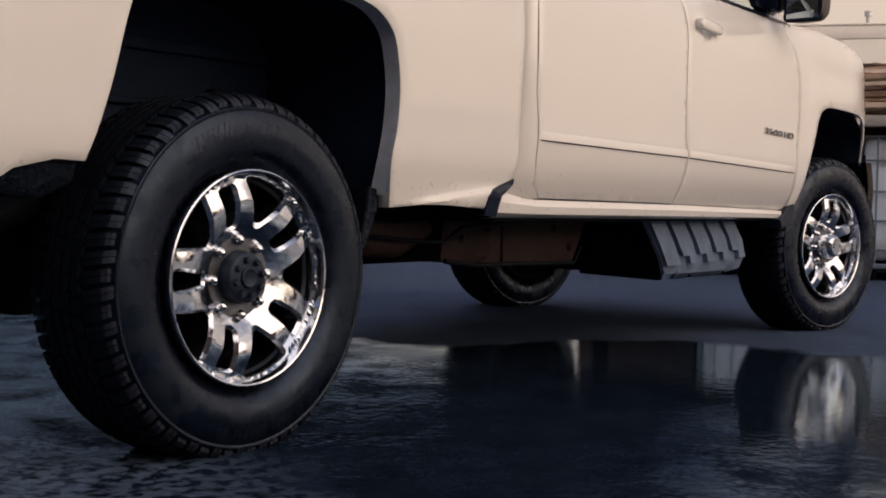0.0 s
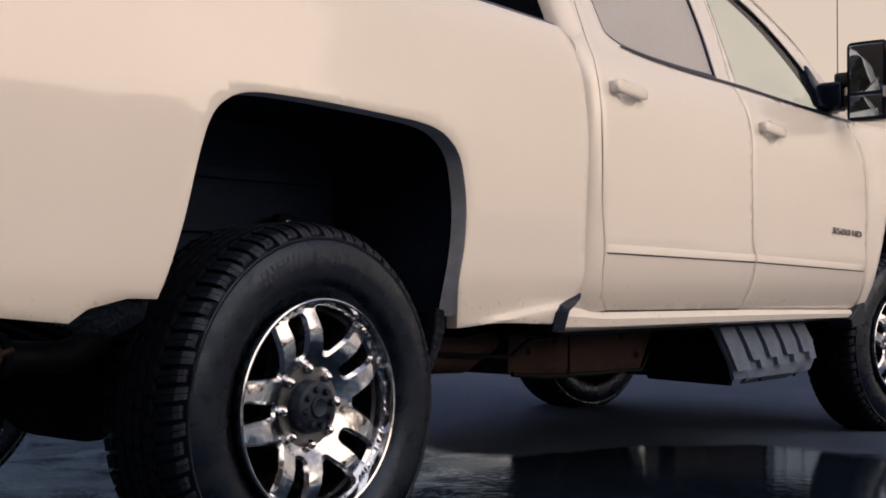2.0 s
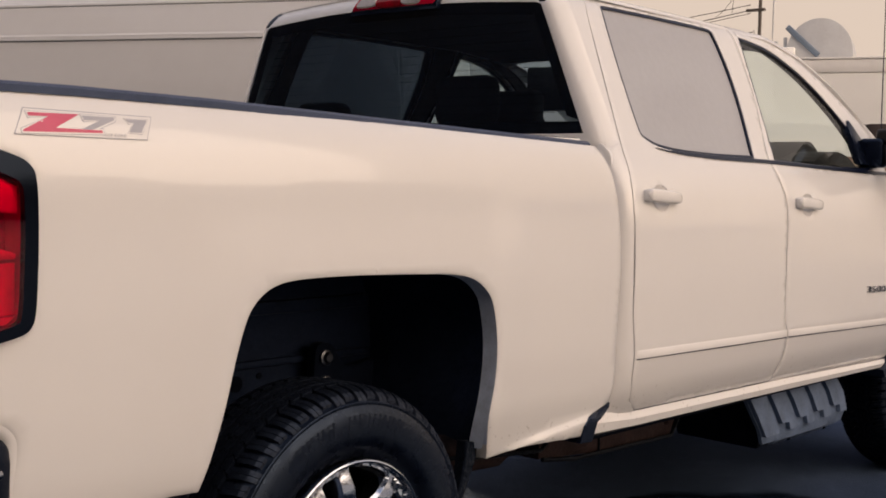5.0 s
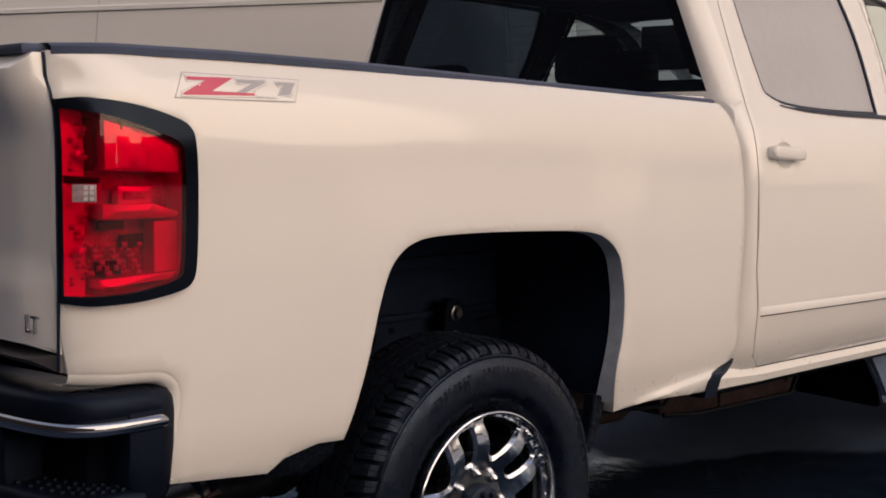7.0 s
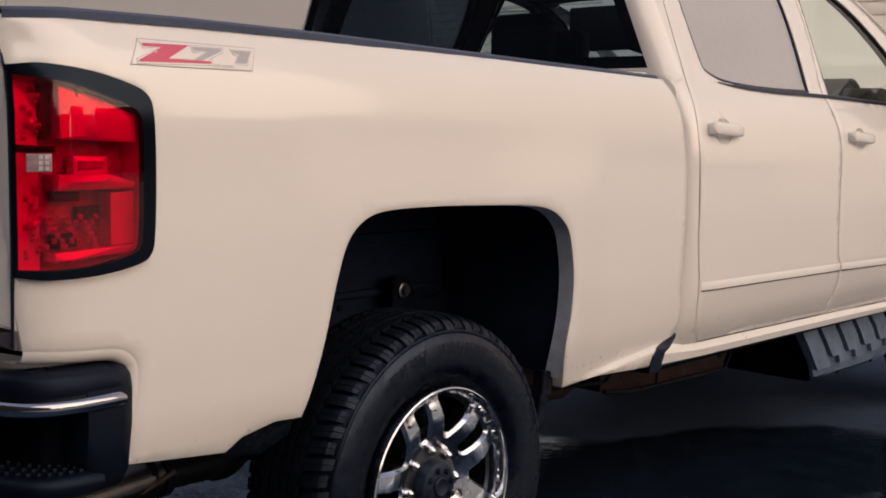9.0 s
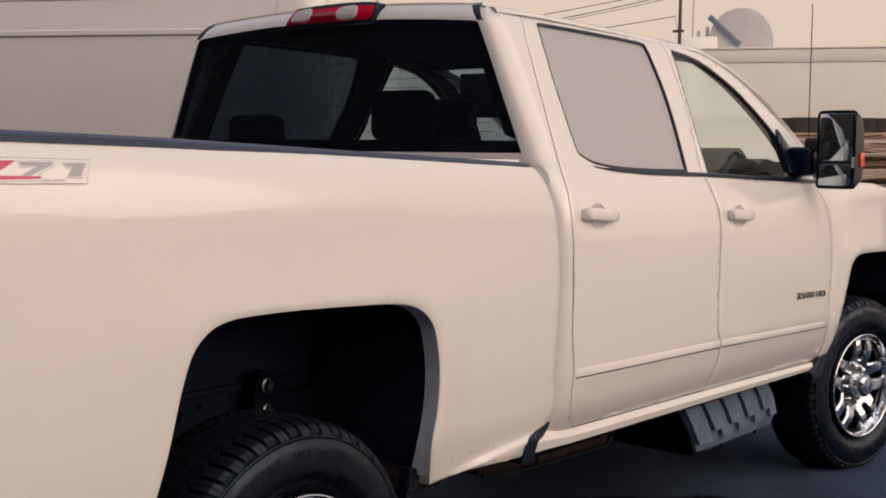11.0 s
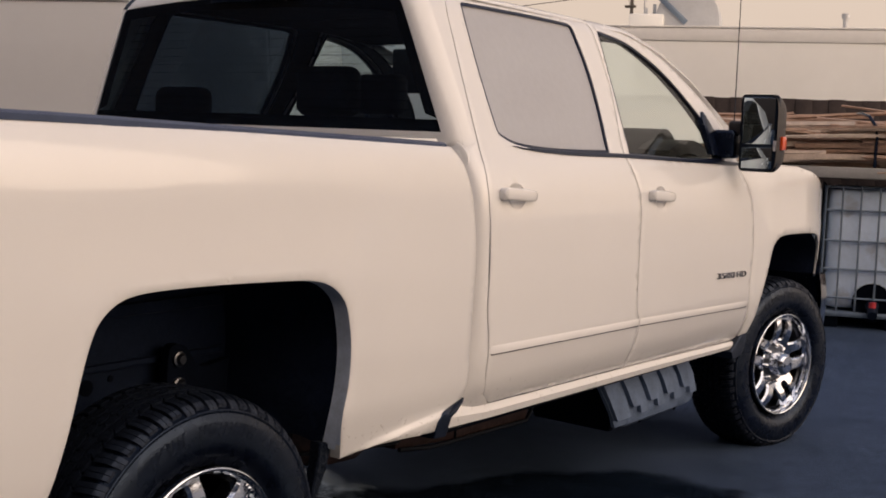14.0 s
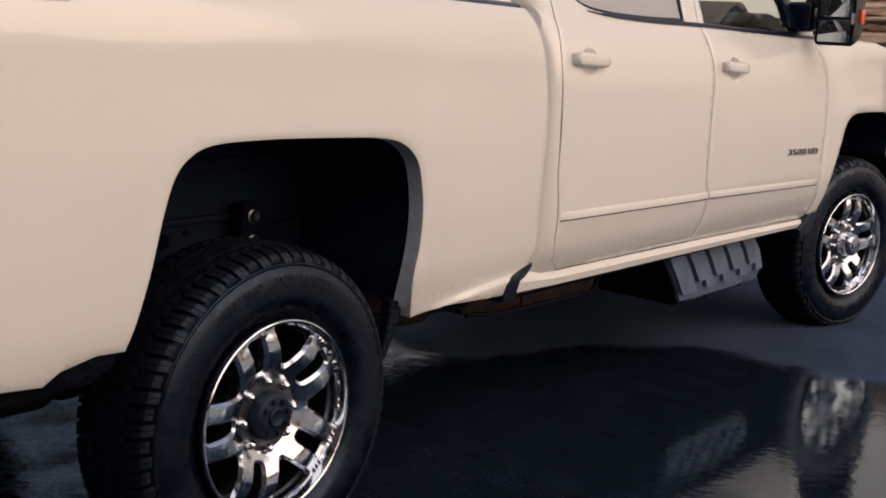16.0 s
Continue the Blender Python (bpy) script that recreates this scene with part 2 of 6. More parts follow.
# the pale film stands in for bright sky mirrored in the rear door pane
SKY_SHEEN = glass("sky_sheen_privacy_glass", (0.22, 0.23, 0.24), 0.86, (0.51, 0.52, 0.55), drops=0.14)
PANE = glass("side_glass", (0.90, 0.96, 0.92), 0.015, (0.80, 0.80, 0.70))
FOGGED = glass("fogged_windscreen", (0.90, 0.95, 0.92), 0.75, (0.94, 0.94, 0.84), through=True)
MIRROR = mat("mirror_silver", (0.50, 0.60, 0.66), 0.02, 1.0)
MIRROR_CAP = mat("weathered_black_plastic", (0.035, 0.030, 0.030), 0.5, vary=0.25, scale=22, bump=0.15, bump_scale=500)
SEAL = mat("rubber_seal", (0.003, 0.005, 0.018), 0.35, cool=True, vary=0.1)
RAILCAP = mat("bed_rail_cap_plastic", (0.055, 0.07, 0.115), 0.42, cool=True, vary=0.15, scale=14, bump=0.2, bump_scale=700)
SEAM = mat("grey_panel_seam", (0.30, 0.30, 0.32), 0.6, vary=0.1)
VAN = mat("van_white_paint", (0.74, 0.735, 0.73), 0.35, vary=0.025, scale=1.5, coat=0.6)
BOUNCE = mat("pale_bounce_concrete", (0.46, 0.45, 0.43), 0.8, vary=0.12, scale=1.2, bump=0.2, bump_scale=60)
STUCCO = mat("white_painted_wall", (0.88, 0.86, 0.81), 0.85, vary=0.03, scale=0.8, bump=0.08, bump_scale=40)
TRIM_GREY = mat("painted_parapet_trim", (0.88, 0.85, 0.81), 0.7, vary=0.05, scale=2)
FENCE = mat("dark_brown_boards", (0.05, 0.036, 0.034), 0.8, vary=0.4, scale=5, bump=0.4, bump_scale=60)
HOUSE = mat("weathered_house_boards", (0.27, 0.25, 0.24), 0.8, vary=0.25, scale=2, bump=0.2, bump_scale=30)
STICK = mat("split_wood", (0.40, 0.26, 0.195), 0.8, vary=0.35, scale=9, bump=0.4, bump_scale=90)
STICK2 = mat("weathered_split_wood", (0.52, 0.41, 0.34), 0.85, vary=0.3, scale=11, bump=0.4, bump_scale=90)
CONCRETE = mat("grey_beam", (0.30, 0.29, 0.28), 0.8, vary=0.15, scale=5, bump=0.3, bump_scale=80)
TOTE = mat("white_tote_plastic", (0.60, 0.72, 0.86), 0.4, vary=0.12, scale=3.2, bump=0.1, bump_scale=6, dirt=((0.40, 0.44, 0.50), 4.0, 0.56))
GALV = mat("galvanised_tube", (0.17, 0.225, 0.29), 0.5, 0.5, vary=0.12, scale=30)
REDCAP = mat("red_valve_cap", (0.5, 0.03, 0.04), 0.4, vary=0.1)
POLE = mat("weathered_pole_wood", (0.09, 0.075, 0.065), 0.85, vary=0.3, scale=6, bump=0.3, bump_scale=60)
PIPE = mat("sooty_pipe_steel", (0.0030, 0.0028, 0.0034), 0.5, spec=0.15, cool=True, vary=0.5, scale=9, bump=0.3, bump_scale=70)
SHEET_TIP = mat("dull_exhaust_steel", (0.06, 0.057, 0.06), 0.3, 1.0, vary=0.3, scale=30, bump=0.1, bump_scale=200)
SHEET = mat("galvanised_sheet", (0.55, 0.56, 0.57), 0.5, 0.3, vary=0.1, scale=4)
WIRE = mat("wire_black", (0.03, 0.03, 0.03), 0.6)


def ground_material(name, wet):
    """Asphalt, dry-ish or soaked; the soaked one passes from a thin film at the truck's tail to standing water ahead."""
    m = bpy.data.materials.new(name)
    m.use_nodes = True
    n, l = m.node_tree.nodes, m.node_tree.links
    n.remove(n["Principled BSDF"])
    geo = n.new("ShaderNodeNewGeometry")

    def tex(s, d=8.0):
        t = n.new("ShaderNodeTexNoise")
        t.inputs["Scale"].default_value, t.inputs["Detail"].default_value = s, d
        l.new(geo.outputs["Position"], t.inputs["Vector"])
        return t.outputs[0]

    def calc(op, a, b, c=None):
        k = n.new("ShaderNodeMath")
        k.operation = op
        for i, v in enumerate((a, b, c)):
            if v is None:
                continue
            if isinstance(v, (int, float)):
                k.inputs[i].default_value = v
            else:
                l.new(v, k.inputs[i])
        return k.outputs[0]

    def span(v, a0, a1, b0, b1):
        r = n.new("ShaderNodeMapRange")
        r.inputs[1].default_value, r.inputs[2].default_value, r.inputs[3].default_value, r.inputs[4].default_value = a0, a1, b0, b1
        l.new(v, r.inputs[0])
        return r.outputs[0]

    def blend(fac, a, b):
        k = n.new("ShaderNodeMix")
        k.data_type = "RGBA"
        k.inputs[6].default_value = (*a, 1)
        if isinstance(b, tuple):
            k.inputs[7].default_value = (*b, 1)
        l.new(fac, k.inputs[0])
        return k.outputs[2], k

    colour, _ = blend(tex(0.7), (0.0048, 0.0105, 0.020) if wet else (0.018, 0.030, 0.047), (0.0085, 0.0155, 0.028) if wet else (0.033, 0.053, 0.078))
    grain = n.new("ShaderNodeVectorMath")
    grain.operation = "SCALE"
    l.new(colour, grain.inputs[0])
    l.new(calc("MULTIPLY", span(tex(170.0, 4.0), 0.3, 0.7, 0.35, 1.65), span(tex(9.0, 8.0), 0.3, 0.7, 0.7, 1.3)), grain.inputs["Scale"])
    colour = grain.outputs[0]
    rip = tex(25.0 if wet else 120.0, 8.0)
    height = calc("MULTIPLY_ADD", tex(230.0, 2.0), 0.03 if wet else 0.9, rip)
    body, gloss, mix, fres = n.new("ShaderNodeBsdfDiffuse"), n.new("ShaderNodeBsdfGlossy"), n.new("ShaderNodeMixShader"), n.new("ShaderNodeFresnel")
    b = n.new("ShaderNodeBump")
    b.inputs["Distance"].default_value = 0.01
    l.new(height, b.inputs["Height"])
    if wet:
        sep = n.new("ShaderNodeSeparateXYZ")
        l.new(geo.outputs["Position"], sep.inputs[0])
        run = calc("MULTIPLY_ADD", calc("ADD", sep.outputs[1], 0.7), -0.43, sep.outputs[0])
        run = calc("MULTIPLY_ADD", tex(2.2, 5.0), 1.1, run)
        deep = span(run, 1.55, 2.35, 0.0, 1.0)
        l.new(calc("MULTIPLY_ADD", deep, -0.16, 0.23), b.inputs["Strength"])
        # a second, rippled sheet of water stands under the rear axle
        sheet = calc("MAXIMUM", deep, calc("MULTIPLY", span(run, 0.45, 0.95, 1.0, 0.0), calc("MULTIPLY", span(sep.outputs[1], -0.8, -0.3, 0.1, 1.0), span(tex(3.4, 7.0), 0.36, 0.5, 0.15, 0.75))))
        l.new(calc("MULTIPLY_ADD", sheet, 0.62, 1.17), fres.inputs["IOR"])
        l.new(calc("MULTIPLY_ADD", deep, -0.08, 0.09), gloss.inputs["Roughness"])
        # stones stand out of the thin film in streaks
        film = span(calc("MULTIPLY_ADD", tex(55.0, 6.0), 0.6, tex(4.5, 5.0)), 0.70, 0.92, 0.12, 1.0)
        share = calc("MULTIPLY", fres.outputs[0], calc("MAXIMUM", film, sheet))
        tint, _ = blend(deep, (0.36, 0.62, 1.0), (0.80, 0.92, 1.0))
        l.new(tint, gloss.inputs["Color"])
        # the water thins out unevenly towards its brim
        brim = n.new("ShaderNodeAttribute")
        brim.attribute_name = "brim"
        thin = calc("ADD", brim.outputs["Fac"], calc("MULTIPLY_ADD", tex(5.0, 8.0), 0.9, -0.45))
        cover = span(thin, 0.15, 0.55, 0.0, 1.0)
        # pale mottles with gritty dark between, painted in for sky mirrored in the film
        sky_mottle, k = blend(calc("MULTIPLY", span(run, 0.15, 0.75, 1.0, 0.0), span(tex(26.0, 9.0), 0.42, 0.56, 0.0, 1.0)), (0, 0, 0), (0.070, 0.105, 0.160))
        l.new(colour, k.inputs[6])
        colour = sky_mottle
        # pale flecks painted in for glints on the water
        glints = n.new("ShaderNodeTexVoronoi")
        glints.inputs["Scale"].default_value = 75.0
        l.new(geo.outputs["Position"], glints.inputs["Vector"])
        fleck = calc("MULTIPLY", calc("LESS_THAN", glints.outputs["Distance"], 0.09), calc("GREATER_THAN", tex(9.0, 3.0), 0.50))
        spotted, k = blend(fleck, (0, 0, 0), (0.16, 0.17, 0.20))
        l.new(colour, k.inputs[6])
        colour = spotted
    else:
        b.inputs["Strength"].default_value = 0.5
        fres.inputs["IOR"].default_value = 1.24
        l.new(span(tex(2.4), 0.4, 0.68, 0.7, 0.5), gloss.inputs["Roughness"])
        share = calc("MULTIPLY", fres.outputs[0], 0.4)
        gloss.inputs["Color"].default_value = (0.42, 0.56, 0.90, 1)
    l.new(colour, body.inputs["Color"])
    for node in (body, gloss, fres):
        l.new(b.outputs[0], node.inputs["Normal"])
    l.new(share, mix.inputs[0])
    l.new(body.outputs[0], mix.inputs[1])
    l.new(gloss.outputs[0], mix.inputs[2])
    last = mix
    if wet:
        dry, last = n.new("ShaderNodeBsdfTransparent"), n.new("ShaderNodeMixShader")
        l.new(cover, last.inputs[0])
        l.new(dry.outputs[0], last.inputs[1])
        l.new(mix.outputs[0], last.inputs[2])
    l.new(last.outputs[0], n["Material Output"].inputs[0])
    return m


ASPHALT = ground_material("dry_asphalt", False)
WET = ground_material("standing_water_on_asphalt", True)


# ---- mesh helpers ----
def finish(name, bm, material, parent=None, label="", sharp=32, mirror=False):
    if mirror:
        for v in bm.verts:
            v.co.y = -v.co.y
        bmesh.ops.reverse_faces(bm, faces=bm.faces[:])
    me = bpy.data.meshes.new(name)
    bm.to_mesh(me)
    bm.free()
    for poly in me.polygons:
        poly.use_smooth = True
    me.set_sharp_from_angle(angle=radians(sharp))
    me.materials.append(material)
    ob = new(name, me)
    if parent is not None:
        ob.parent = parent
    if label:
        tagged(ob, label)
    return ob


def part(name, bm, material, parent, label="", sharp=32, mirror=False):
    return finish(name, bm, material, parent, label, sharp, mirror)


def box(lo, hi, bevel=0.0, bm=None, segments=2):
    bm = bm or bmesh.new()
    made = bmesh.ops.create_cube(bm, size=1.0)["verts"]
    mid, size = (Vector(lo) + Vector(hi)) / 2, Vector(hi) - Vector(lo)
    for v in made:
        v.co = Vector([v.co[i] * size[i] + mid[i] for i in range(3)])
    if bevel:
        edges = list({e for v in made for e in v.link_edges})
        bmesh.ops.bevel(bm, geom=edges, offset=bevel, segments=segments, affect="EDGES", profile=0.5)
    return bm


def tube(points, radius, sides=10, bm=None, closed=False):
    """A round bar along a line of points; radius may be a list."""
    bm = bm or bmesh.new()
    pts = [Vector(p) for p in points]
    rings = []
    for i, p in enumerate(pts):
        a, b = pts[max(i - 1, 0)], pts[min(i + 1, len(pts) - 1)]
        if closed:
            a, b = pts[i - 1], pts[(i + 1) % len(pts)]
        d = (b - a).normalized()
        side = d.cross(Vector((0, 0, 1)) if abs(d.z) < 0.9 else Vector((1, 0, 0))).normalized()
        up = side.cross(d)
        r = radius[i] if isinstance(radius, (list, tuple)) else radius
        rings.append([bm.verts.new(p + (side * math.cos(k * math.tau / sides) + up * math.sin(k * math.tau / sides)) * r) for k in range(sides)])
    pairs = list(zip(rings, rings[1:])) + ([(rings[-1], rings[0])] if closed else [])
    for u, v in pairs:
        for k in range(sides):
            bm.faces.new((u[k], u[(k + 1) % sides], v[(k + 1) % sides], v[k]))
    if not closed:
        bm.faces.new(rings[0][::-1])
        bm.faces.new(rings[-1])
    bmesh.ops.recalc_face_normals(bm, faces=bm.faces[:])
    return bm


def lathe(profile, centre, segments=72, bm=None, closed=False):
    """Turns (radius, y) pairs about an axle along y through centre."""
    bm = bm or bmesh.new()
    rings = []
    for r, y in profile:
        rings.append([bm.verts.new((centre[0] + r * math.cos(k * math.tau / segments), centre[1] + y, centre[2] + r * math.sin(k * math.tau / segments))) for k in range(segments)])
    for u, v in list(zip(rings, rings[1:])) + ([(rings[-1], rings[0])] if closed else []):
        for k in range(segments):
            bm.faces.new((u[k], u[(k + 1) % segments], v[(k + 1) % segments], v[k]))
    bmesh.ops.recalc_face_normals(bm, faces=bm.faces[:])
    return bm


def grid(nu, nv, fn, thick=None, bm=None):
    """A surface fn(u, v) for u and v from 0 to 1, with an optional back at an offset."""
    bm = bm or bmesh.new()
    rows = [[bm.verts.new(fn(i / nu, j / nv)) for j in range(nv + 1)] for i in range(nu + 1)]
    faces = [bm.faces.new((rows[i][j], rows[i + 1][j], rows[i + 1][j + 1], rows[i][j + 1])) for i in range(nu) for j in range(nv)]
    if thick:
        edge = [e for f in faces for e in f.edges if len(e.link_faces) == 1]
        made = bmesh.ops.extrude_edge_only(bm, edges=list(set(edge)))["geom"]
        for v in (g for g in made if isinstance(g, bmesh.types.BMVert)):
            v.co += Vector(thick)
    bmesh.ops.recalc_face_normals(bm, faces=bm.faces[:])
    return bm


def curve(points, n=8, closed=True):
    """A smooth closed or open line through 2D points; a point given as (u, v, 1) stays a sharp corner."""
    pts = [Vector(p[:2]) for p in points]
    hard = [len(p) > 2 for p in points]
    out, count = [], len(pts)
    for i in range(count if closed else count - 1):
        p0, p1, p2, p3 = pts[i - 1], pts[i], pts[(i + 1) % count], pts[(i + 2) % count]
        if not closed and i == 0:
            p0 = p1
        if not closed and i == count - 2:
            p3 = p2
        m1 = (p2 - p0) * 0.5 if not hard[i] else (p2 - p1)
        m2 = (p3 - p1) * 0.5 if not hard[(i + 1) % count] else (p2 - p1)
        length = (p2 - p1).length
        m1 = m1.normalized() * min(m1.length, length) if m1.length else m1
        m2 = m2.normalized() * min(m2.length, length) if m2.length else m2
        for k in range(n):
            t = k / n
            out.append(p1 * (2 * t**3 - 3 * t**2 + 1) + m1 * (t**3 - 2 * t**2 + t) + p2 * (-2 * t**3 + 3 * t**2) + m2 * (t**3 - t**2))
    if not closed:
        out.append(pts[-1])
    return out


def rounded(points, radius, n=4, step=0.0):
    """A closed outline whose corners are rounded off."""
    pts = [Vector(p) for p in points]
    out = []
    for i, p in enumerate(pts):
        a, b = pts[i - 1] - p, pts[(i + 1) % len(pts)] - p
        if abs(a.normalized().dot(b.normalized())) > 0.97:
            out.append(p)
            continue
        d = min(radius, a.length * 0.45, b.length * 0.45)
        p0, p1 = p + a.normalized() * d, p + b.normalized() * d
        out += [p0 * (1 - t) ** 2 + p * 2 * t * (1 - t) + p1 * t * t for t in (k / n for k in range(n + 1))]
    if not step:
        return out
    fine = []
    for a, b in zip(out, out[1:] + out[:1]):
        m = max(math.ceil((b - a).length / step), 1)
        fine += [a.lerp(b, k / m) for k in range(m)]
    return fine


def inside(p, poly):
    ok, j = False, len(poly) - 1
    for i in range(len(poly)):
        a, b = poly[i], poly[j]
        if (a[1] > p[1]) != (b[1] > p[1]) and p[0] < (b[0] - a[0]) * (p[1] - a[1]) / (b[1] - a[1]) + a[0]:
            ok = not ok
        j = i
    return ok


def inset(poly, d):
    """The outline moved inwards by d."""
    area = sum(a[0] * b[1] - b[0] * a[1] for a, b in zip(poly, poly[1:] + poly[:1]))
    s = 1 if area > 0 else -1
    out = []
    for i, p in enumerate(poly):
        t = poly[(i + 1) % len(poly)] - poly[i - 1]
        if t.length < 1e-9:
            continue
        t.normalize()
        out.append(p + Vector((-t[1], t[0])) * d * s)
    return out


def panel(outline, fn, holes=(), step=0.05, thick=0.02, round_by=0.004, ring=0.008, axis="y", sign=1, extra=(), rings=()):
    """A pressed sheet over an outline in the plane (x, z): its skin lies at fn(x, z) along y, its edges turn in by round_by and go back by thick."""
    from mathutils.geometry import delaunay_2d_cdt
    loops = [list(outline), *[list(h) for h in holes]]
    pts, edges = [], []
    for loop in loops:
        start = len(pts)
        pts += [Vector(p) for p in loop]
        edges += [(start + i, start + (i + 1) % len(loop)) for i in range(len(loop))]
    rim = len(pts)
    for loop in rings:
        edges += [(len(pts) + i, len(pts) + (i + 1) % len(loop)) for i in range(len(loop))]
        pts += [Vector(p) for p in loop]
    if ring and not rings:
        for n, loop in enumerate(loops):
            kept = [Vector(p) for p in inset(loop, ring if n == 0 else -ring)]
            good = [inside(p, loops[0]) and not any(inside(p, h) for h in loops[1:]) for p in kept]
            pts += [p for p, ok in zip(kept, good) if ok]
    us, vs = [p[0] for p in loops[0]], [p[1] for p in loops[0]]
    pts += [Vector(p) for p in extra if inside(p, loops[0]) and not any(inside(p, h) for h in loops[1:])]
    ring_pts = pts[:]
    u = math.floor(min(us) / step) * step
    flat = np.array([[q[0], q[1]] for q in ring_pts])
    while u < max(us):
        v = math.floor(min(vs) / step) * step
        while v < max(vs):
            p = Vector((u, v))
            if inside(p, loops[0]) and not any(inside(p, h) for h in (rings or loops[1:])) and ((flat - (u, v)) ** 2).sum(1).min() > (step * 0.4) ** 2:
                pts.append(p)
            v += step
        u += step
    verts, _, faces, orig, _, _ = delaunay_2d_cdt(pts, edges, [], 0, 1e-6)
    bm = bmesh.new()
    made = []
    for p, o in zip(verts, orig):
        y = fn(p[0], p[1]) + (round_by * sign if any(k < rim for k in o) else 0)
        made.append(bm.verts.new((p[0], y, p[1]) if axis == "y" else ((y, p[0], p[1]) if axis == "x" else (p[0], p[1], y))))
    for f in faces:
        c = sum((verts[i] for i in f), Vector((0, 0))) / 3
        if inside(c, loops[0]) and not any(inside(c, h) for h in loops[1:]):
            try:
                bm.faces.new([made[i] for i in f])
            except ValueError:
                pass
    for v in [v for v in bm.verts if not v.link_faces]:
        bm.verts.remove(v)
    k = {"y": 1, "x": 0, "z": 2}[axis]
    bm.normal_update()
    for f in bm.faces:
        if f.normal[k] * sign > 0:
            f.normal_flip()
    if thick:
        edge = [e for e in bm.edges if len(e.link_faces) == 1]
        new_geo = bmesh.ops.extrude_edge_only(bm, edges=edge)["geom"]
        for v in (g for g in new_geo if isinstance(g, bmesh.types.BMVert)):
            v.co[k] += thick * sign
        bmesh.ops.recalc_face_normals(bm, faces=bm.faces[:])
        bm.normal_update()
        front = [f for f in bm.faces if abs(f.normal[k]) > 0.5]
        if sum(f.normal[k] * sign * f.calc_area() for f in front) > 0:
            bmesh.ops.reverse_faces(bm, faces=bm.faces[:])
    return bm


def smooth_table(rows, width=0.03):
    """A smooth function through (z, value) rows."""
    zs = np.linspace(rows[0][0] - 0.1, rows[-1][0] + 0.1, 600)
    raw = np.interp(zs, [r[0] for r in rows], [r[1] for r in rows])
    k = max(int(width / (zs[1] - zs[0])), 1)
    pad = np.pad(raw, k, mode="edge")
    sm = np.convolve(pad, np.ones(2 * k + 1) / (2 * k + 1), "valid")
    return lambda z: float(np.interp(z, zs, sm))


def ease(t):
    t = min(max(t, 0.0), 1.0)
    return t * t * (3 - 2 * t)


def writing(text, size, depth=0.003, slant=0.0, spacing=1.0):
    """The mesh of a word, lying in the plane (x, y)."""
    cu = bpy.data.curves.new("writing", "FONT")
    cu.body, cu.size, cu.extrude, cu.shear, cu.space_character = text, size, depth, slant, spacing
    ob = new("writing", cu)
    bpy.context.view_layer.update()
    me = bpy.data.meshes.new_from_object(ob.evaluated_get(bpy.context.evaluated_depsgraph_get()))
    bpy.data.objects.remove(ob)
    bm = bmesh.new()
    bm.from_mesh(me)
    bpy.data.meshes.remove(me)
    return bm


def thing(name, label, category, at=(0, 0, 0), group="", kind=""):
    ob = new(name)
    ob.empty_display_size = 0.1
    ob.location = at
    return tagged(ob, label, category, group, kind)


# ---- ground ----
bm = grid(2, 2, lambda u, v: (-400 + 800 * u, -400 + 800 * v, 0))
tagged(finish("ground", bm, ASPHALT), "dark grey damp asphalt yard", "ground", kind="structure")


def shore(y):
    """Where the standing water ends ahead of the truck, by y."""
    # past y 1.6 the water is extended to darken shaded ground by the van
    line = float(np.interp(y, [-9, -3, -1.4, -0.8, -0.6, -0.36, -0.25, -0.15, 0.0, 0.3, 1.0, 1.6, 3.0, 6.0], [3.3, 3.1, 2.93, 2.92, 2.84, 2.62, 2.4, 2.08, 1.92, 1.9, 2.0, 2.2, 2.6, 3.0]))
    return line + 0.02 * math.sin(7.1 * y) + 0.015 * math.sin(17.0 * y + 1) + 0.008 * math.sin(41.0 * y)


REACH = [0, 0.02, 0.05, 0.09, 0.14, 0.2, 0.28, 0.38, 0.55, 0.9, 1.5, 2.5, 4, 8]


def pool(u, v):
    y = -9 + 15.0 * u
    return (shore(y) + 0.10 - REACH[round(v * (len(REACH) - 1))] - (0.0 if v < 1 else 0.2 * math.sin(2 * y)), y, 0.004)


puddle = finish("puddle", grid(210, len(REACH) - 1, pool), WET)
tagged(puddle, "shallow dark puddle on the asphalt", "puddle", kind="structure")
brim = puddle.data.attributes.new("brim", "FLOAT", "POINT")
for v, value in zip(puddle.data.vertices, brim.data):
    value.value = min(max((shore(v.co.y) + 0.10 - v.co.x) / 0.38, 0), 1) * ease((6.0 - v.co.y) / 0.6)

# unseen pale slab added on the open side to bounce light at the truck
bm = box((-9.5, -29.8, -0.05), (40, -2.85, 0.012), 0.004)
tagged(finish("apron", bm, BOUNCE), "unseen pale concrete slab added to bounce light", "pavement", kind="structure")

# ---- truck body ----
BASE = 3.904
truck = thing("pickup_truck", "white crew cab pickup truck parked on wet asphalt", "truck")
bed_y = smooth_table([(0.55, -0.94), (0.63, -0.962), (0.70, -0.98), (0.85, -0.992), (1.05, -1.0), (1.30, -1.0), (1.38, -0.993), (1.43, -0.978), (1.49, -0.945)])
cab_y = smooth_table([(0.55, -0.90), (0.62, -0.94), (0.68, -0.968), (0.78, -0.988), (1.0, -0.995), (1.2, -0.995), (1.3, -0.985), (1.37, -0.963), (1.42, -0.935), (1.9, -0.72), (1.96, -0.66)], 0.02)


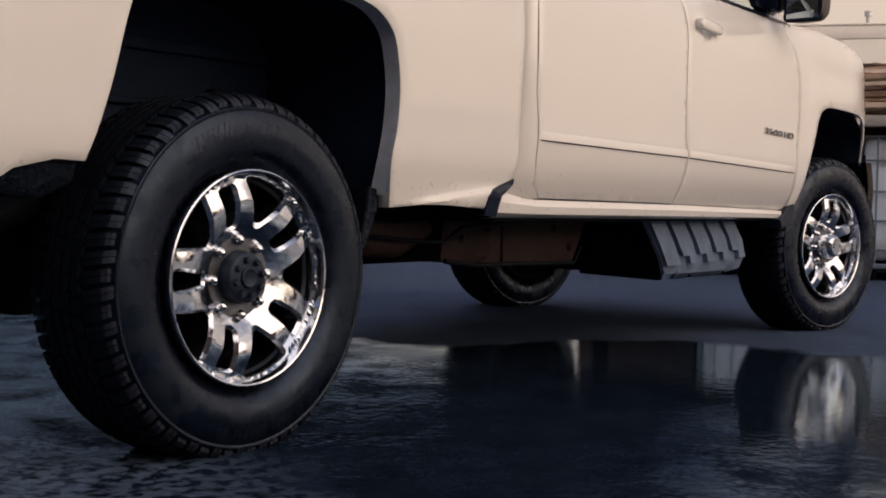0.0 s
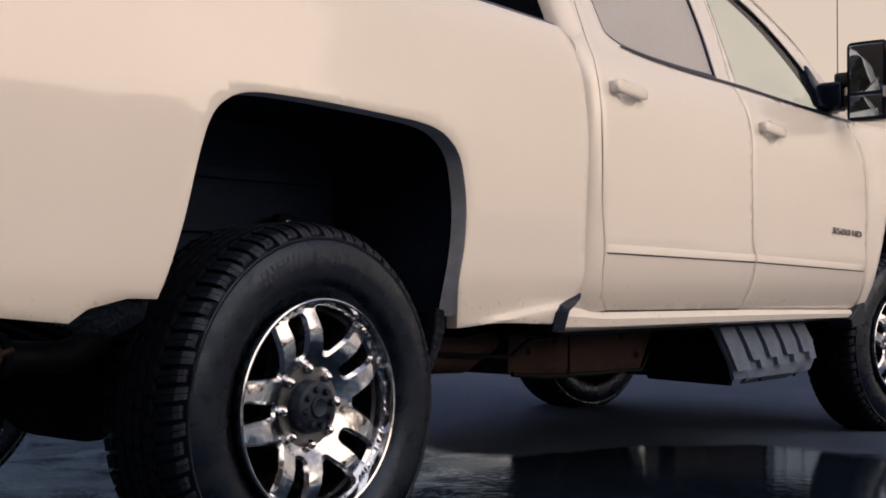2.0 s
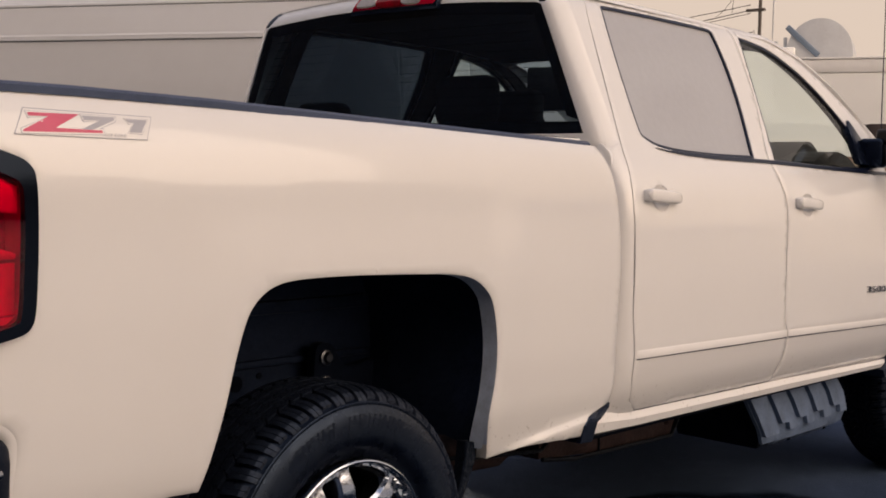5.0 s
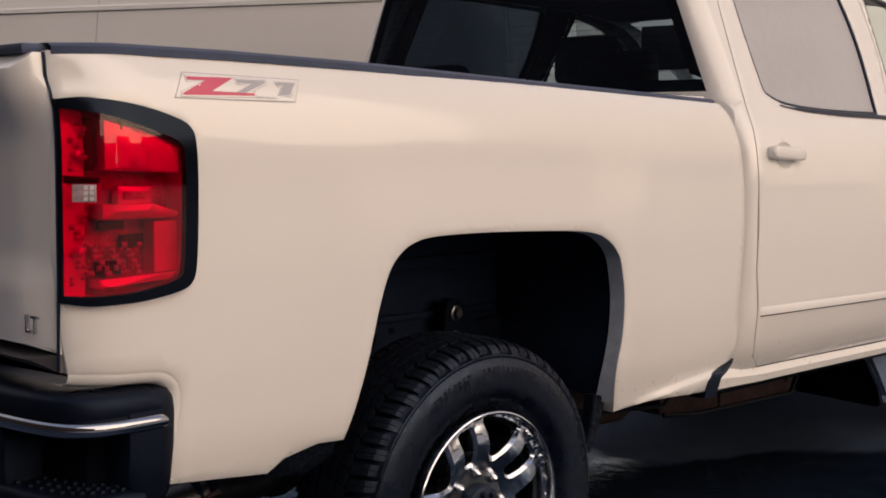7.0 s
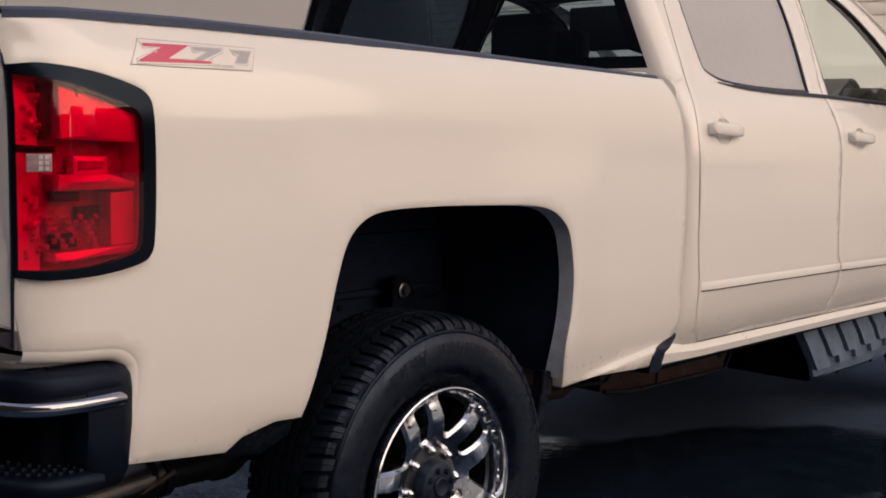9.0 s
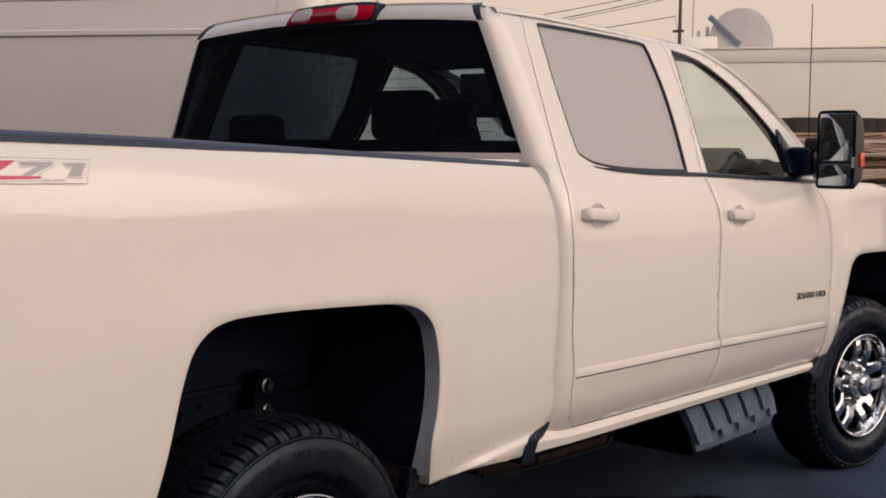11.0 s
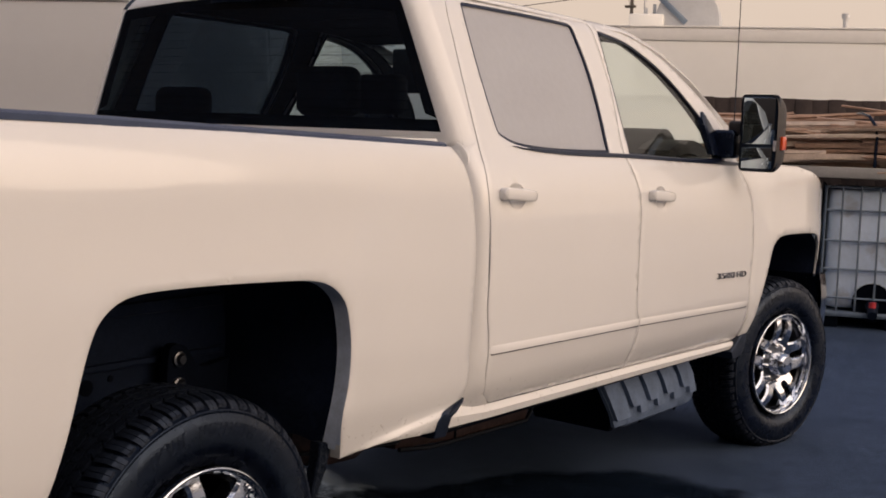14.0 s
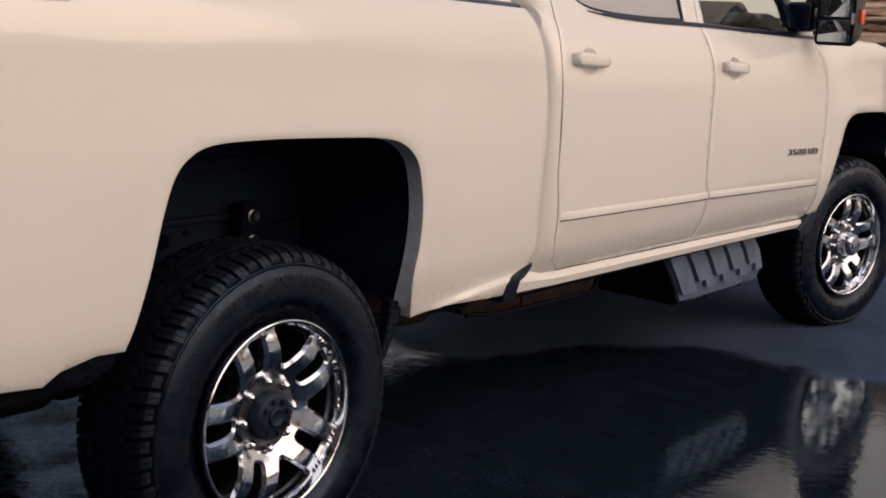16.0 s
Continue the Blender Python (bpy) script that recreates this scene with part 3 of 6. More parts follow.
def arch_flare(x, z, x0, x1, top):
    d = math.hypot(max(x0 - x, x - x1, 0), max(z - top, 0))
    return 0.012 * ease(1 - d / 0.2)


def bed_skin(x, z):
    turn = ease((-0.93 - x) / 0.34)
    crease = 0.580 + 0.045 * min(max((x - 0.58) / 0.42, 0), 1)
    foot = 0.015 * ease((x - 0.56) / 0.25) * ease((crease - z + 0.010) / 0.020)
    scoop = 0.016 * ease((-1.03 - x) / 0.07) * math.exp(-(((z - 1.425) / 0.03) ** 2))
    return bed_y(z) - arch_flare(x, z, -0.38, 0.5, 1.08) * 0.8 + 0.17 * turn * turn - foot + scoop


def door_skin(x, z):
    return cab_y(z)


def fender_skin(x, z):
    t = max((x - 4.0) / 0.6, 0)
    k = ease((x - 3.28) / 0.34)
    own = bed_y(min(z, 1.37)) + 0.10 * max(z - 1.30, 0)
    return cab_y(min(z, 1.38)) * (1 - k) + own * k - arch_flare(x, z, 3.55, 4.3, 1.03) + 0.13 * t * t


REAR_ARCH = [(0.505, 0.60, 1), (0.503, 0.69), (0.514, 0.78), (0.514, 0.87), (0.504, 0.938), (0.475, 1.017), (0.41, 1.066), (0.323, 1.085), (0.14, 1.094), (-0.06, 1.099), (-0.22, 1.096), (-0.292, 1.08), (-0.345, 1.036), (-0.377, 0.951), (-0.414, 0.795), (-0.456, 0.655, 1)]
BED = [(0.536, 0.568, 1)] + REAR_ARCH[1:] + [(-0.525, 0.657, 1), (-0.612, 0.637, 1), (-0.650, 0.610, 1), (-0.894, 0.634, 1), (-0.893, 0.703), (-0.884, 0.793), (-0.890, 0.838), (-0.926, 0.866), (-1.02, 0.873), (-1.10, 0.878, 1), (-1.115, 1.0), (-1.118, 1.25), (-1.11, 1.474, 1),
       (-1.0, 1.478), (-0.75, 1.479), (-0.4, 1.475), (0.28, 1.454), (0.985, 1.434, 1), (1.03, 1.385), (1.07, 1.30), (1.10, 1.16), (1.105, 1.06), (1.104, 0.86), (1.113, 0.72), (1.100, 0.655, 1), (1.0, 0.566, 1), (0.74, 0.577)]
LAMP = [(-1.1165, 1.385, 1), (-1.07, 1.389), (-0.968, 1.374), (-0.885, 1.348), (-0.862, 1.32), (-0.857, 1.20), (-0.863, 1.06), (-0.882, 1.03), (-0.965, 1.012), (-1.07, 1.006), (-1.1165, 1.012, 1)]
LENS_LINE = [(-1.1125, 1.368, 1), (-1.05, 1.358), (-0.97, 1.335), (-0.90, 1.31), (-0.888, 1.29), (-0.886, 1.18), (-0.892, 1.06), (-0.91, 1.046), (-0.98, 1.03), (-1.06, 1.024), (-1.1125, 1.026, 1)]
CREASE = [(x, 0.580 + 0.045 * min(max((x - 0.58) / 0.42, 0), 1) + dz) for x in np.linspace(0.57, 1.06, 30) for dz in (-0.012, -0.004, 0.004, 0.012)]
for far in (False, True):
    bm = panel(curve(BED, 6), bed_skin, [inset(curve(LAMP, 6), 0.010)], step=0.026, thick=0.035, extra=CREASE)
    side = part("bed_side", bm, PAINT, truck, "glossy white bed side with a squared wheel arch", mirror=far)
    side.data.materials.append(FLANGE)
    for face in side.data.polygons:
        if abs(face.normal.y) < 0.4 and -0.47 < face.center.x < 0.53 and 0.60 < face.center.z < 1.105:
            face.material_index = 1
    # the rolled lip inside the arch, facing the wheel
    lip = curve(REAR_ARCH, 6, closed=False)
    def flange(u, v):
        q = lip[round(u * (len(lip) - 1))]
        way = (Vector((0.05, 0.75)) - q).normalized() * (0.0005 + 0.0025 * v)
        return (q[0] + way[0], bed_skin(*q) + 0.0055 + 0.046 * v, q[1] + way[1])
    bm = grid(len(lip) - 1, 3, flange)
    part("arch_lip", bm, FLANGE, truck, "grey arch lip", mirror=far)
    cut = curve([(-0.894, 0.634, 1), (-0.893, 0.703), (-0.884, 0.793), (-0.890, 0.838), (-0.926, 0.866), (-1.02, 0.873), (-1.10, 0.878, 1)], 5, closed=False)
    def rolled(u, v):
        i = round(u * (len(cut) - 1))
        t = (cut[min(i + 1, len(cut) - 1)] - cut[max(i - 1, 0)]).normalized()
        turn = v * math.pi / 2 if v < 0.75 else math.pi / 2
        out = 0.026 * math.sin(turn)
        deep = 0.026 * (1 - math.cos(turn)) + (0.05 if v == 1 else 0)
        return (cut[i][0] - t[1] * out, bed_skin(*cut[i]) + 0.003 + deep, cut[i][1] + t[0] * out)
    part("bumper_cutout_lip", grid(len(cut) - 1, 8, rolled), PAINT, truck, "rolled white lip over the bumper", sharp=70, mirror=far)
    # wheelhouse
    def house(u, v):
        q = lip[round(u * (len(lip) - 1))]
        s = 1.0 + 0.03 * min(v * 4, 1)
        return (0.05 + (q[0] - 0.05) * s, min(bed_skin(*q) + 0.032, -0.90) * (1 - v) - 0.47 * v, q[1] + 0.015 * min(v * 4, 1))
    bm = grid(len(lip) - 1, 4, house)
    wall = [Vector((0.05 + (q[0] - 0.05) * 1.03, q[1] + 0.015)) for q in lip]
    part("wheelhouse", bm, LINER, truck, "black wheelhouse liner", mirror=far)
    bm = panel(wall + [Vector((-0.47, 0.62)), Vector((0.53, 0.62))], lambda x, z: -0.51, step=0.12, thick=0.01, ring=0)
    inner_wall = part("inner_wheelhouse_wall", bm, LINER, truck, mirror=far)
    for z0, z1 in ((0.955, 0.990), (0.815, 0.835)):
        part("pressed_ledge", box((-0.40, -0.530, z0), (0.50, -0.508, z1), 0.006), LINER, inner_wall, mirror=far)
    for x, z, r in ((0.02, 0.775, 0.022), (-0.12, 0.80, 0.010), (0.10, 0.79, 0.009)):
        part("drain_hole", lathe([(0.0, 0.0), (r, 0.0), (r, 0.004)], (x, -0.514, z), 14), DARK, inner_wall, mirror=far)

# rail cap along the bed
for far in (False, True):
    def cap(u, v):
        x = -1.105 + 2.085 * u
        top = float(np.interp(x, [-1.1, -1.0, -0.75, -0.4, 0.28, 0.98], [1.487, 1.491, 1.492, 1.487, 1.467, 1.447]))
        y0 = bed_skin(x, 1.475)
        prof = [(-0.004, -0.016), (-0.005, -0.002), (0.004, 0.004), (0.02, 0.006), (0.075, 0.006), (0.08, -0.03)]
        k = min(int(v * 5 + 1e-6), 5)
        return (x, y0 + prof[k][0], top + prof[k][1] - 0.004)
    part("bed_rail_cap", grid(40, 5, cap), RAILCAP, truck, "dark plastic bed rail cap", mirror=far)
part("bed_floor", box((-1.08, -0.49, 0.86), (1.05, 0.49, 0.92), 0.01), DARK, truck)
for s in (-1, 1):
    part("bed_corner_filler", box((0.97, s * 0.925 - 0.03, 0.70), (1.05, s * 0.925 + 0.03, 1.36), 0.012), PAINT, truck)
part("bed_front_wall", box((1.0, -0.90, 0.88), (1.05, 0.90, 1.43), 0.012), PAINT, truck, "white bed bulkhead")
for s in (-1, 1):
    part("bed_inner_wall", box((-1.08, s * 0.88 - 0.02, 1.14), (1.02, s * 0.88 + 0.02, 1.46), 0.01), PAINT, truck)


# tailgate
def gate_x(y, z):
    near = ease((0.935 - abs(y)) / 0.07)
    top = 0.035 * ease((z - 1.36) / 0.04) * ease((1.50 - z) / 0.05)
    dish = 0.03 * ease((z - 1.05) / 0.03) * ease((1.36 - z) / 0.05)
    return -1.114 - 0.030 * ease((0.945 - abs(y)) / 0.10) - 0.025 * (1 - (y / 0.94) ** 2) - (top * 0.7 - dish * 0.5) * near


def gate_half(z):
    return -bed_skin(-1.112, z) - 0.005


rise = [0.915, 0.96, 1.05, 1.15, 1.25, 1.32, 1.37, 1.40, 1.43, 1.455, 1.47]
GATE = [Vector((-gate_half(z), z)) for z in rise] + [Vector((gate_half(z), z)) for z in rise[::-1]]
tailgate = part("tailgate", panel(GATE, gate_x, step=0.03, thick=0.05, axis="x", ring=0.006), PAINT, truck, "white tailgate with a stepped upper edge")
for s1 in (-1, 1):
    part("gate_seam", tube([(-1.1155, s1 * (gate_half(z) + 0.004), z) for z in [0.885] + rise], 0.0032, 6), SEAL, tailgate, "dark seam beside the tailgate")
part("tailgate_cap", box((-1.15, -0.885, 1.468), (-1.08, 0.885, 1.487), 0.006), RAILCAP, tailgate, "dark plastic tailgate cap")
foot = [Vector((-gate_half(0.93), 0.880)), Vector((gate_half(0.93), 0.880)), Vector((gate_half(0.93), 0.914)), Vector((-gate_half(0.93), 0.914))]
part("tailgate_lower_trim", panel(foot, lambda y, z: gate_x(y, 0.95) + 0.004, step=0.03, thick=0.05, axis="x", ring=0, round_by=0), BADGE_GREY, tailgate, "dull grey strip under the tailgate")
bm = writing("LT", 0.048, 0.003)
bm.transform(Matrix.Translation((gate_x(-0.86, 0.97) - 0.003, -0.882, 0.955)) @ Matrix.Rotation(radians(-90), 4, "Z") @ Matrix.Rotation(radians(90), 4, "X"))
part("trim_lettering", bm, BADGE, tailgate, "chrome letters")

# tail lamps: a tinted lens over a cavity with its reflectors and bulbs
for far in (False, True):
    def over(d):
        return lambda x, z: bed_skin(x, z) - d
    lamp = part("tail_lamp", panel(curve(LAMP, 6), over(0.014), [curve(LENS_LINE, 5)], step=0.02, thick=0.014, ring=0, round_by=0), FRIT, truck, "black-bordered red tail lamp", mirror=far)
    part("lens", panel(inset(curve(LENS_LINE, 5), -0.001), over(0.015), step=0.02, thick=0, ring=0, round_by=0), LENS, lamp, "glossy red lens", mirror=far)
    part("cavity", panel(inset(curve(LENS_LINE, 5), -0.004), over(-0.058), step=0.03, thick=0, ring=0, round_by=0), BOWL, lamp, mirror=far)

    rim = inset(curve(LENS_LINE, 5), -0.002)
    part("cavity_wall", grid(len(rim), 3, lambda u, v: (rim[round(u * len(rim)) % len(rim)][0], bed_skin(*rim[round(u * len(rim)) % len(rim)]) - 0.006 + 0.066 * v, rim[round(u * len(rim)) % len(rim)][1])), REFLECT, lamp, mirror=far)

    def cell(pts, d, deep, material, name):
        part(name, panel([Vector(p) for p in pts], over(d), step=0.02, thick=deep, ring=0.002, round_by=0.002), material, lamp, mirror=far)
    cell([(-1.040, 1.256), (-0.889, 1.250), (-0.889, 1.30), (-0.97, 1.332), (-1.040, 1.350)], -0.004, 0.03, REFLECT, "upper_reflector")
    cell([(-1.010, 1.330), (-1.006, 1.330), (-1.006, 1.346), (-1.010, 1.346)], -0.002, 0.01, CAVITY, "reflector_rib")
    cell([(-1.010, 1.192), (-0.940, 1.193), (-0.940, 1.224), (-1.010, 1.226)], -0.020, 0.02, REFLECT, "middle_reflector")
    cell([(-1.000, 1.200), (-0.950, 1.201), (-0.950, 1.216), (-1.000, 1.217)], -0.017, 0.01, BOWL, "middle_reflector_core")
    cell([(-1.045, 1.164), (-0.895, 1.166), (-0.892, 1.176), (-0.945, 1.192), (-1.045, 1.192)], -0.003, 0.045, REFLECT, "lower_reflector")
    cell([(-1.040, 1.144), (-0.992, 1.144), (-0.992, 1.160), (-1.040, 1.160)], -0.030, 0.01, CAVITY, "lamp_window")
    cell([(-0.940, 1.060), (-0.889, 1.064), (-0.889, 1.160), (-0.940, 1.158)], -0.012, 0.04, REFLECT, "side_reflector")
    cell([(-1.052, 1.036), (-0.91, 1.047), (-0.892, 1.062), (-1.052, 1.052)], -0.004, 0.04, REFLECT, "lower_ledge")
    cell([(-0.992, 1.104), (-0.946, 1.106), (-0.946, 1.134), (-0.992, 1.133)], -0.040, 0.01, CAVITY, "lamp_window")
    cell([(-1.042, 1.058), (-0.996, 1.060), (-0.996, 1.086), (-1.042, 1.084)], -0.035, 0.01, CAVITY, "lamp_window")
    cell([(-1.060, 1.254), (-1.046, 1.254), (-1.046, 1.350), (-1.060, 1.352)], -0.030, 0.02, CAVITY, "lamp_divider")
    cell([(-1.096, 1.316), (-1.062, 1.312), (-1.062, 1.338), (-1.096, 1.342)], -0.045, 0.01, CAVITY, "lamp_window")
    cell([(-1.094, 1.150), (-1.058, 1.150), (-1.058, 1.180), (-1.094, 1.180)], -0.045, 0.01, CAVITY, "lamp_window")
    cell([(-1.102, 1.232), (-1.046, 1.232), (-1.046, 1.242), (-1.102, 1.246)], -0.010, 0.04, CAVITY, "lamp_divider")
    part("reversing_lens", panel([Vector(p) for p in ((-1.100, 1.198), (-1.064, 1.198), (-1.064, 1.230), (-1.100, 1.230))], over(0.0175), step=0.02, thick=0.002, ring=0.002, round_by=0.001), SMOKED, lamp, "clear reversing lens", mirror=far)
    for k in range(3):
        for j in range(2):
            x0, z0 = -1.084 + 0.009 * j, 1.201 + 0.010 * k
            part("bulb_facet", panel([Vector(p) for p in ((x0, z0), (x0 + 0.006, z0), (x0 + 0.006, z0 + 0.007), (x0, z0 + 0.007))], over(0.0185), step=0.02, thick=0.001, ring=0, round_by=0), CLEAR, lamp, mirror=far)
    # pillow optics down the rear edge and across the foot of the lamp
    for x0, z0, nx, nz in ((-1.108, 1.258, 5, 9), (-1.108, 1.046, 5, 13), (-1.050, 1.062, 9, 6)):
        bm = bmesh.new()
        for i in range(nx):
            for j in range(nz):
                x, z = x0 + 0.0105 * i, z0 + 0.0105 * j
                deep = -0.030 - 0.014 * math.sin(i * 2.1 + j * 1.3)
                rows = [[bm.verts.new((x + 0.0052 * a, bed_skin(x, z) - deep + 0.006 * (a * a + b * b) * 0.5, z + 0.0052 * b)) for a in (-1, 0, 1)] for b in (-1, 0, 1)]
                for q in (0, 1):
                    for w in (0, 1):
                        bm.faces.new((rows[q][w], rows[q][w + 1], rows[q + 1][w + 1], rows[q + 1][w]))
        part("pillow_optic", bm, BOWL, lamp, sharp=50, mirror=far)
    for x, z in ((-1.078, 1.285), (-1.075, 1.105)):
        part("bulb", lathe([(0.0, -0.022), (0.006, -0.020), (0.010, -0.012), (0.010, 0.0), (0.016, 0.004), (0.024, 0.010), (0.028, 0.022)], (x, bed_skin(x, z) + 0.034, z), 14), REFLECT, lamp, mirror=far)

# side decal: slanted strokes in red and grey on a pale plate
DECAL_LINE = mat("decal_outline", (0.36, 0.37, 0.43), 0.4, vary=0.05)
PLATE = ((-0.893, 1.393), (-0.866, 1.444), (-0.583, 1.440), (-0.604, 1.392))


def grown(points, d):
    """The outline of straight edges moved outwards by d, corners kept."""
    pts = [Vector(p) for p in points]
    turn = 1 if sum(a[0] * b[1] - b[0] * a[1] for a, b in zip(pts, pts[1:] + pts[:1])) > 0 else -1
    out = []
    for i, p in enumerate(pts):
        a, b = (p - pts[i - 1]).normalized(), (pts[(i + 1) % len(pts)] - p).normalized()
        na, nb = Vector((a[1], -a[0])) * turn, Vector((b[1], -b[0])) * turn
        mid = na + nb
        out.append(p + mid * (d / max(mid.dot(na), 0.9)))
    return out


decal = part("side_decal", panel(grown(PLATE, 0.0), lambda x, z: bed_skin(x, z) - 0.0012, step=0.02, thick=0.001, ring=0, round_by=0), DECAL_LINE, truck, "silver and red off-road decal")
LETTERS = [
    (DECAL_RED, [(-0.8600, 1.4353), (-0.7507, 1.4365), (-0.8064, 1.4085), (-0.7058, 1.4076), (-0.7058, 1.4025), (-0.8744, 1.3990), (-0.8744, 1.4025), (-0.8173, 1.4293), (-0.8581, 1.4287)]),
    (DECAL_GREY, [(-0.745, 1.4345), (-0.742, 1.4265), (-0.708, 1.4265), (-0.750, 1.4075), (-0.728, 1.4075), (-0.675, 1.4285), (-0.672, 1.4345)]),
    (DECAL_GREY, [(-0.648, 1.4325), (-0.642, 1.4255), (-0.630, 1.4255), (-0.645, 1.4065), (-0.617, 1.4065), (-0.598, 1.4325)]),
]
STROKES = [(PAINT, grown(PLATE, -0.0018), 0.0018)]
for material, pts in LETTERS:
    STROKES += [(DECAL_LINE, grown(pts, 0.0042), 0.0022), (PAINT, grown(pts, 0.0030), 0.0026), (material, pts, 0.0030)]
for material, pts, d in STROKES:
    part("decal_stroke", panel([Vector(p) for p in pts], lambda x, z: bed_skin(x, z) - d, step=0.02, thick=0.0005, ring=0, round_by=0), material, decal)
bm = writing("OFF ROAD", 0.0085, 0.0002, spacing=1.25)
bm.transform(Matrix.Translation((-0.702, bed_skin(-0.66, 1.40) - 0.0035, 1.3965)) @ Matrix.Rotation(radians(90), 4, "X"))
part("decal_lettering", bm, DECAL_GREY, decal)


# ---- cab ----
# lines of the roof and of the back of the cab
def roof_edge(x):
    return float(np.interp(x, [1.10, 1.2, 1.4, 2.24, 2.54, 2.81, 3.09, 3.40, 3.72], [1.946, 1.951, 1.955, 1.945, 1.918, 1.853, 1.752, 1.603, 1.455]))


def back_x(y, z):
    return 1.128 - 0.030 * (1 - (y / 0.85) ** 2) + 0.02 * (z - 1.48)


def roof_top(y):
    k = abs(y) / 0.66
    return 1.981 - 0.026 * k**2.2 - 0.010 * ease((k - 0.93) / 0.07)


def shell_x(y, z):
    """The back of the cab, turning forward along its upper and outer edges."""
    d = min(-cab_y(z) - abs(y), (roof_top(y) if abs(y) < 0.66 else 2.2) - z, 0.07)
    return back_x(y, z) + 0.055 * (1 - max(d, 0) / 0.07) ** 2.5


REAR_DOOR = [(1.312, 0.603, 1), (1.25, 0.645), (1.222, 0.72), (1.208, 0.84), (1.192, 0.93), (1.192, 1.07), (1.186, 1.20), (1.184, 1.31), (1.203, 1.43), (1.23, 1.60), (1.255, 1.75), (1.278, 1.88), (1.315, 1.928), (1.40, 1.938), (1.80, 1.937), (2.252, 1.928, 1), (2.262, 1.85), (2.244, 1.66), (2.172, 1.437), (2.195, 1.344), (2.219, 1.238), (2.219, 1.005), (2.233, 0.833), (2.266, 0.768), (2.262, 0.594, 1)]
REAR_GLASS = [(1.375, 1.905), (1.42, 1.912), (1.75, 1.912), (2.075, 1.906), (2.105, 1.892), (2.122, 1.743), (2.105, 1.594), (2.062, 1.425, 1), (1.80, 1.425), (1.566, 1.432), (1.42, 1.447), (1.345, 1.475), (1.335, 1.50), (1.342, 1.683), (1.362, 1.86)]
FRONT_DOOR = [(2.268, 0.594, 1), (2.272, 0.768), (2.239, 0.833), (2.225, 1.005), (2.225, 1.238), (2.201, 1.344), (2.178, 1.437), (2.250, 1.66), (2.268, 1.85), (2.258, 1.928, 1), (2.40, 1.924), (2.58, 1.897), (2.80, 1.825), (3.0, 1.715), (3.16, 1.60), (3.27, 1.47), (3.235, 1.40, 1), (3.24, 1.34), (3.318, 1.228), (3.363, 1.024), (3.365, 0.821), (3.39, 0.68), (3.40, 0.576, 1)]
FRONT_GLASS = [(2.305, 1.897, 1), (2.45, 1.880), (2.577, 1.852), (2.772, 1.769), (2.946, 1.645), (3.06, 1.52), (3.09, 1.415), (3.03, 1.398, 1), (2.60, 1.402), (2.215, 1.417, 1), (2.265, 1.663)]


def cup_line(x, z, k=1.0):
    return [Vector((x + 0.006 + 0.052 * k * math.cos(a), z - 0.006 + 0.041 * k * math.sin(a))) for a in np.linspace(0, math.tau, 32, endpoint=False)]


def door(name, outline, hole, pane_material, far, grip):
    ob = part(name, panel(inset(curve(outline, 5), -0.0006), door_skin, [curve(hole, 5), cup_line(*grip)], step=0.026, thick=0.03, round_by=0.002, ring=0.0035), PAINT, truck, "white crew cab door", mirror=far)
    seal = curve(hole, 5)
    rim = curve(outline, 5)
    part("door_gasket", panel(inset(rim, -0.010), lambda x, z: door_skin(x, z) + 0.0065, [inset(rim, 0.012)], step=0.2, thick=0, ring=0, round_by=0), SEAL if name == "rear_door" else SEAM, ob, "door gasket", mirror=far)
    part("window_seal", panel(seal, lambda x, z: door_skin(x, z) + 0.004, [inset(seal, 0.010)], step=0.05, thick=0.03, ring=0, round_by=0), SEAL, ob, "black window seal", mirror=far)
    part("door_trim", panel(inset(rim, 0.012), lambda x, z: door_skin(x, z) + 0.042, [inset(seal, -0.004)], step=0.12, thick=0.012, ring=0, round_by=0), CLOTH, ob, "dark inner door trim", mirror=far)
    part("window_pane", panel(inset(seal, 0.009), lambda x, z: door_skin(x, z) + 0.012, step=0.08, thick=0, ring=0, round_by=0), pane_material, ob, "rain-beaded tinted pane with a painted sky sheen" if pane_material is SKY_SHEEN else "clear side window pane", mirror=far)
    return ob


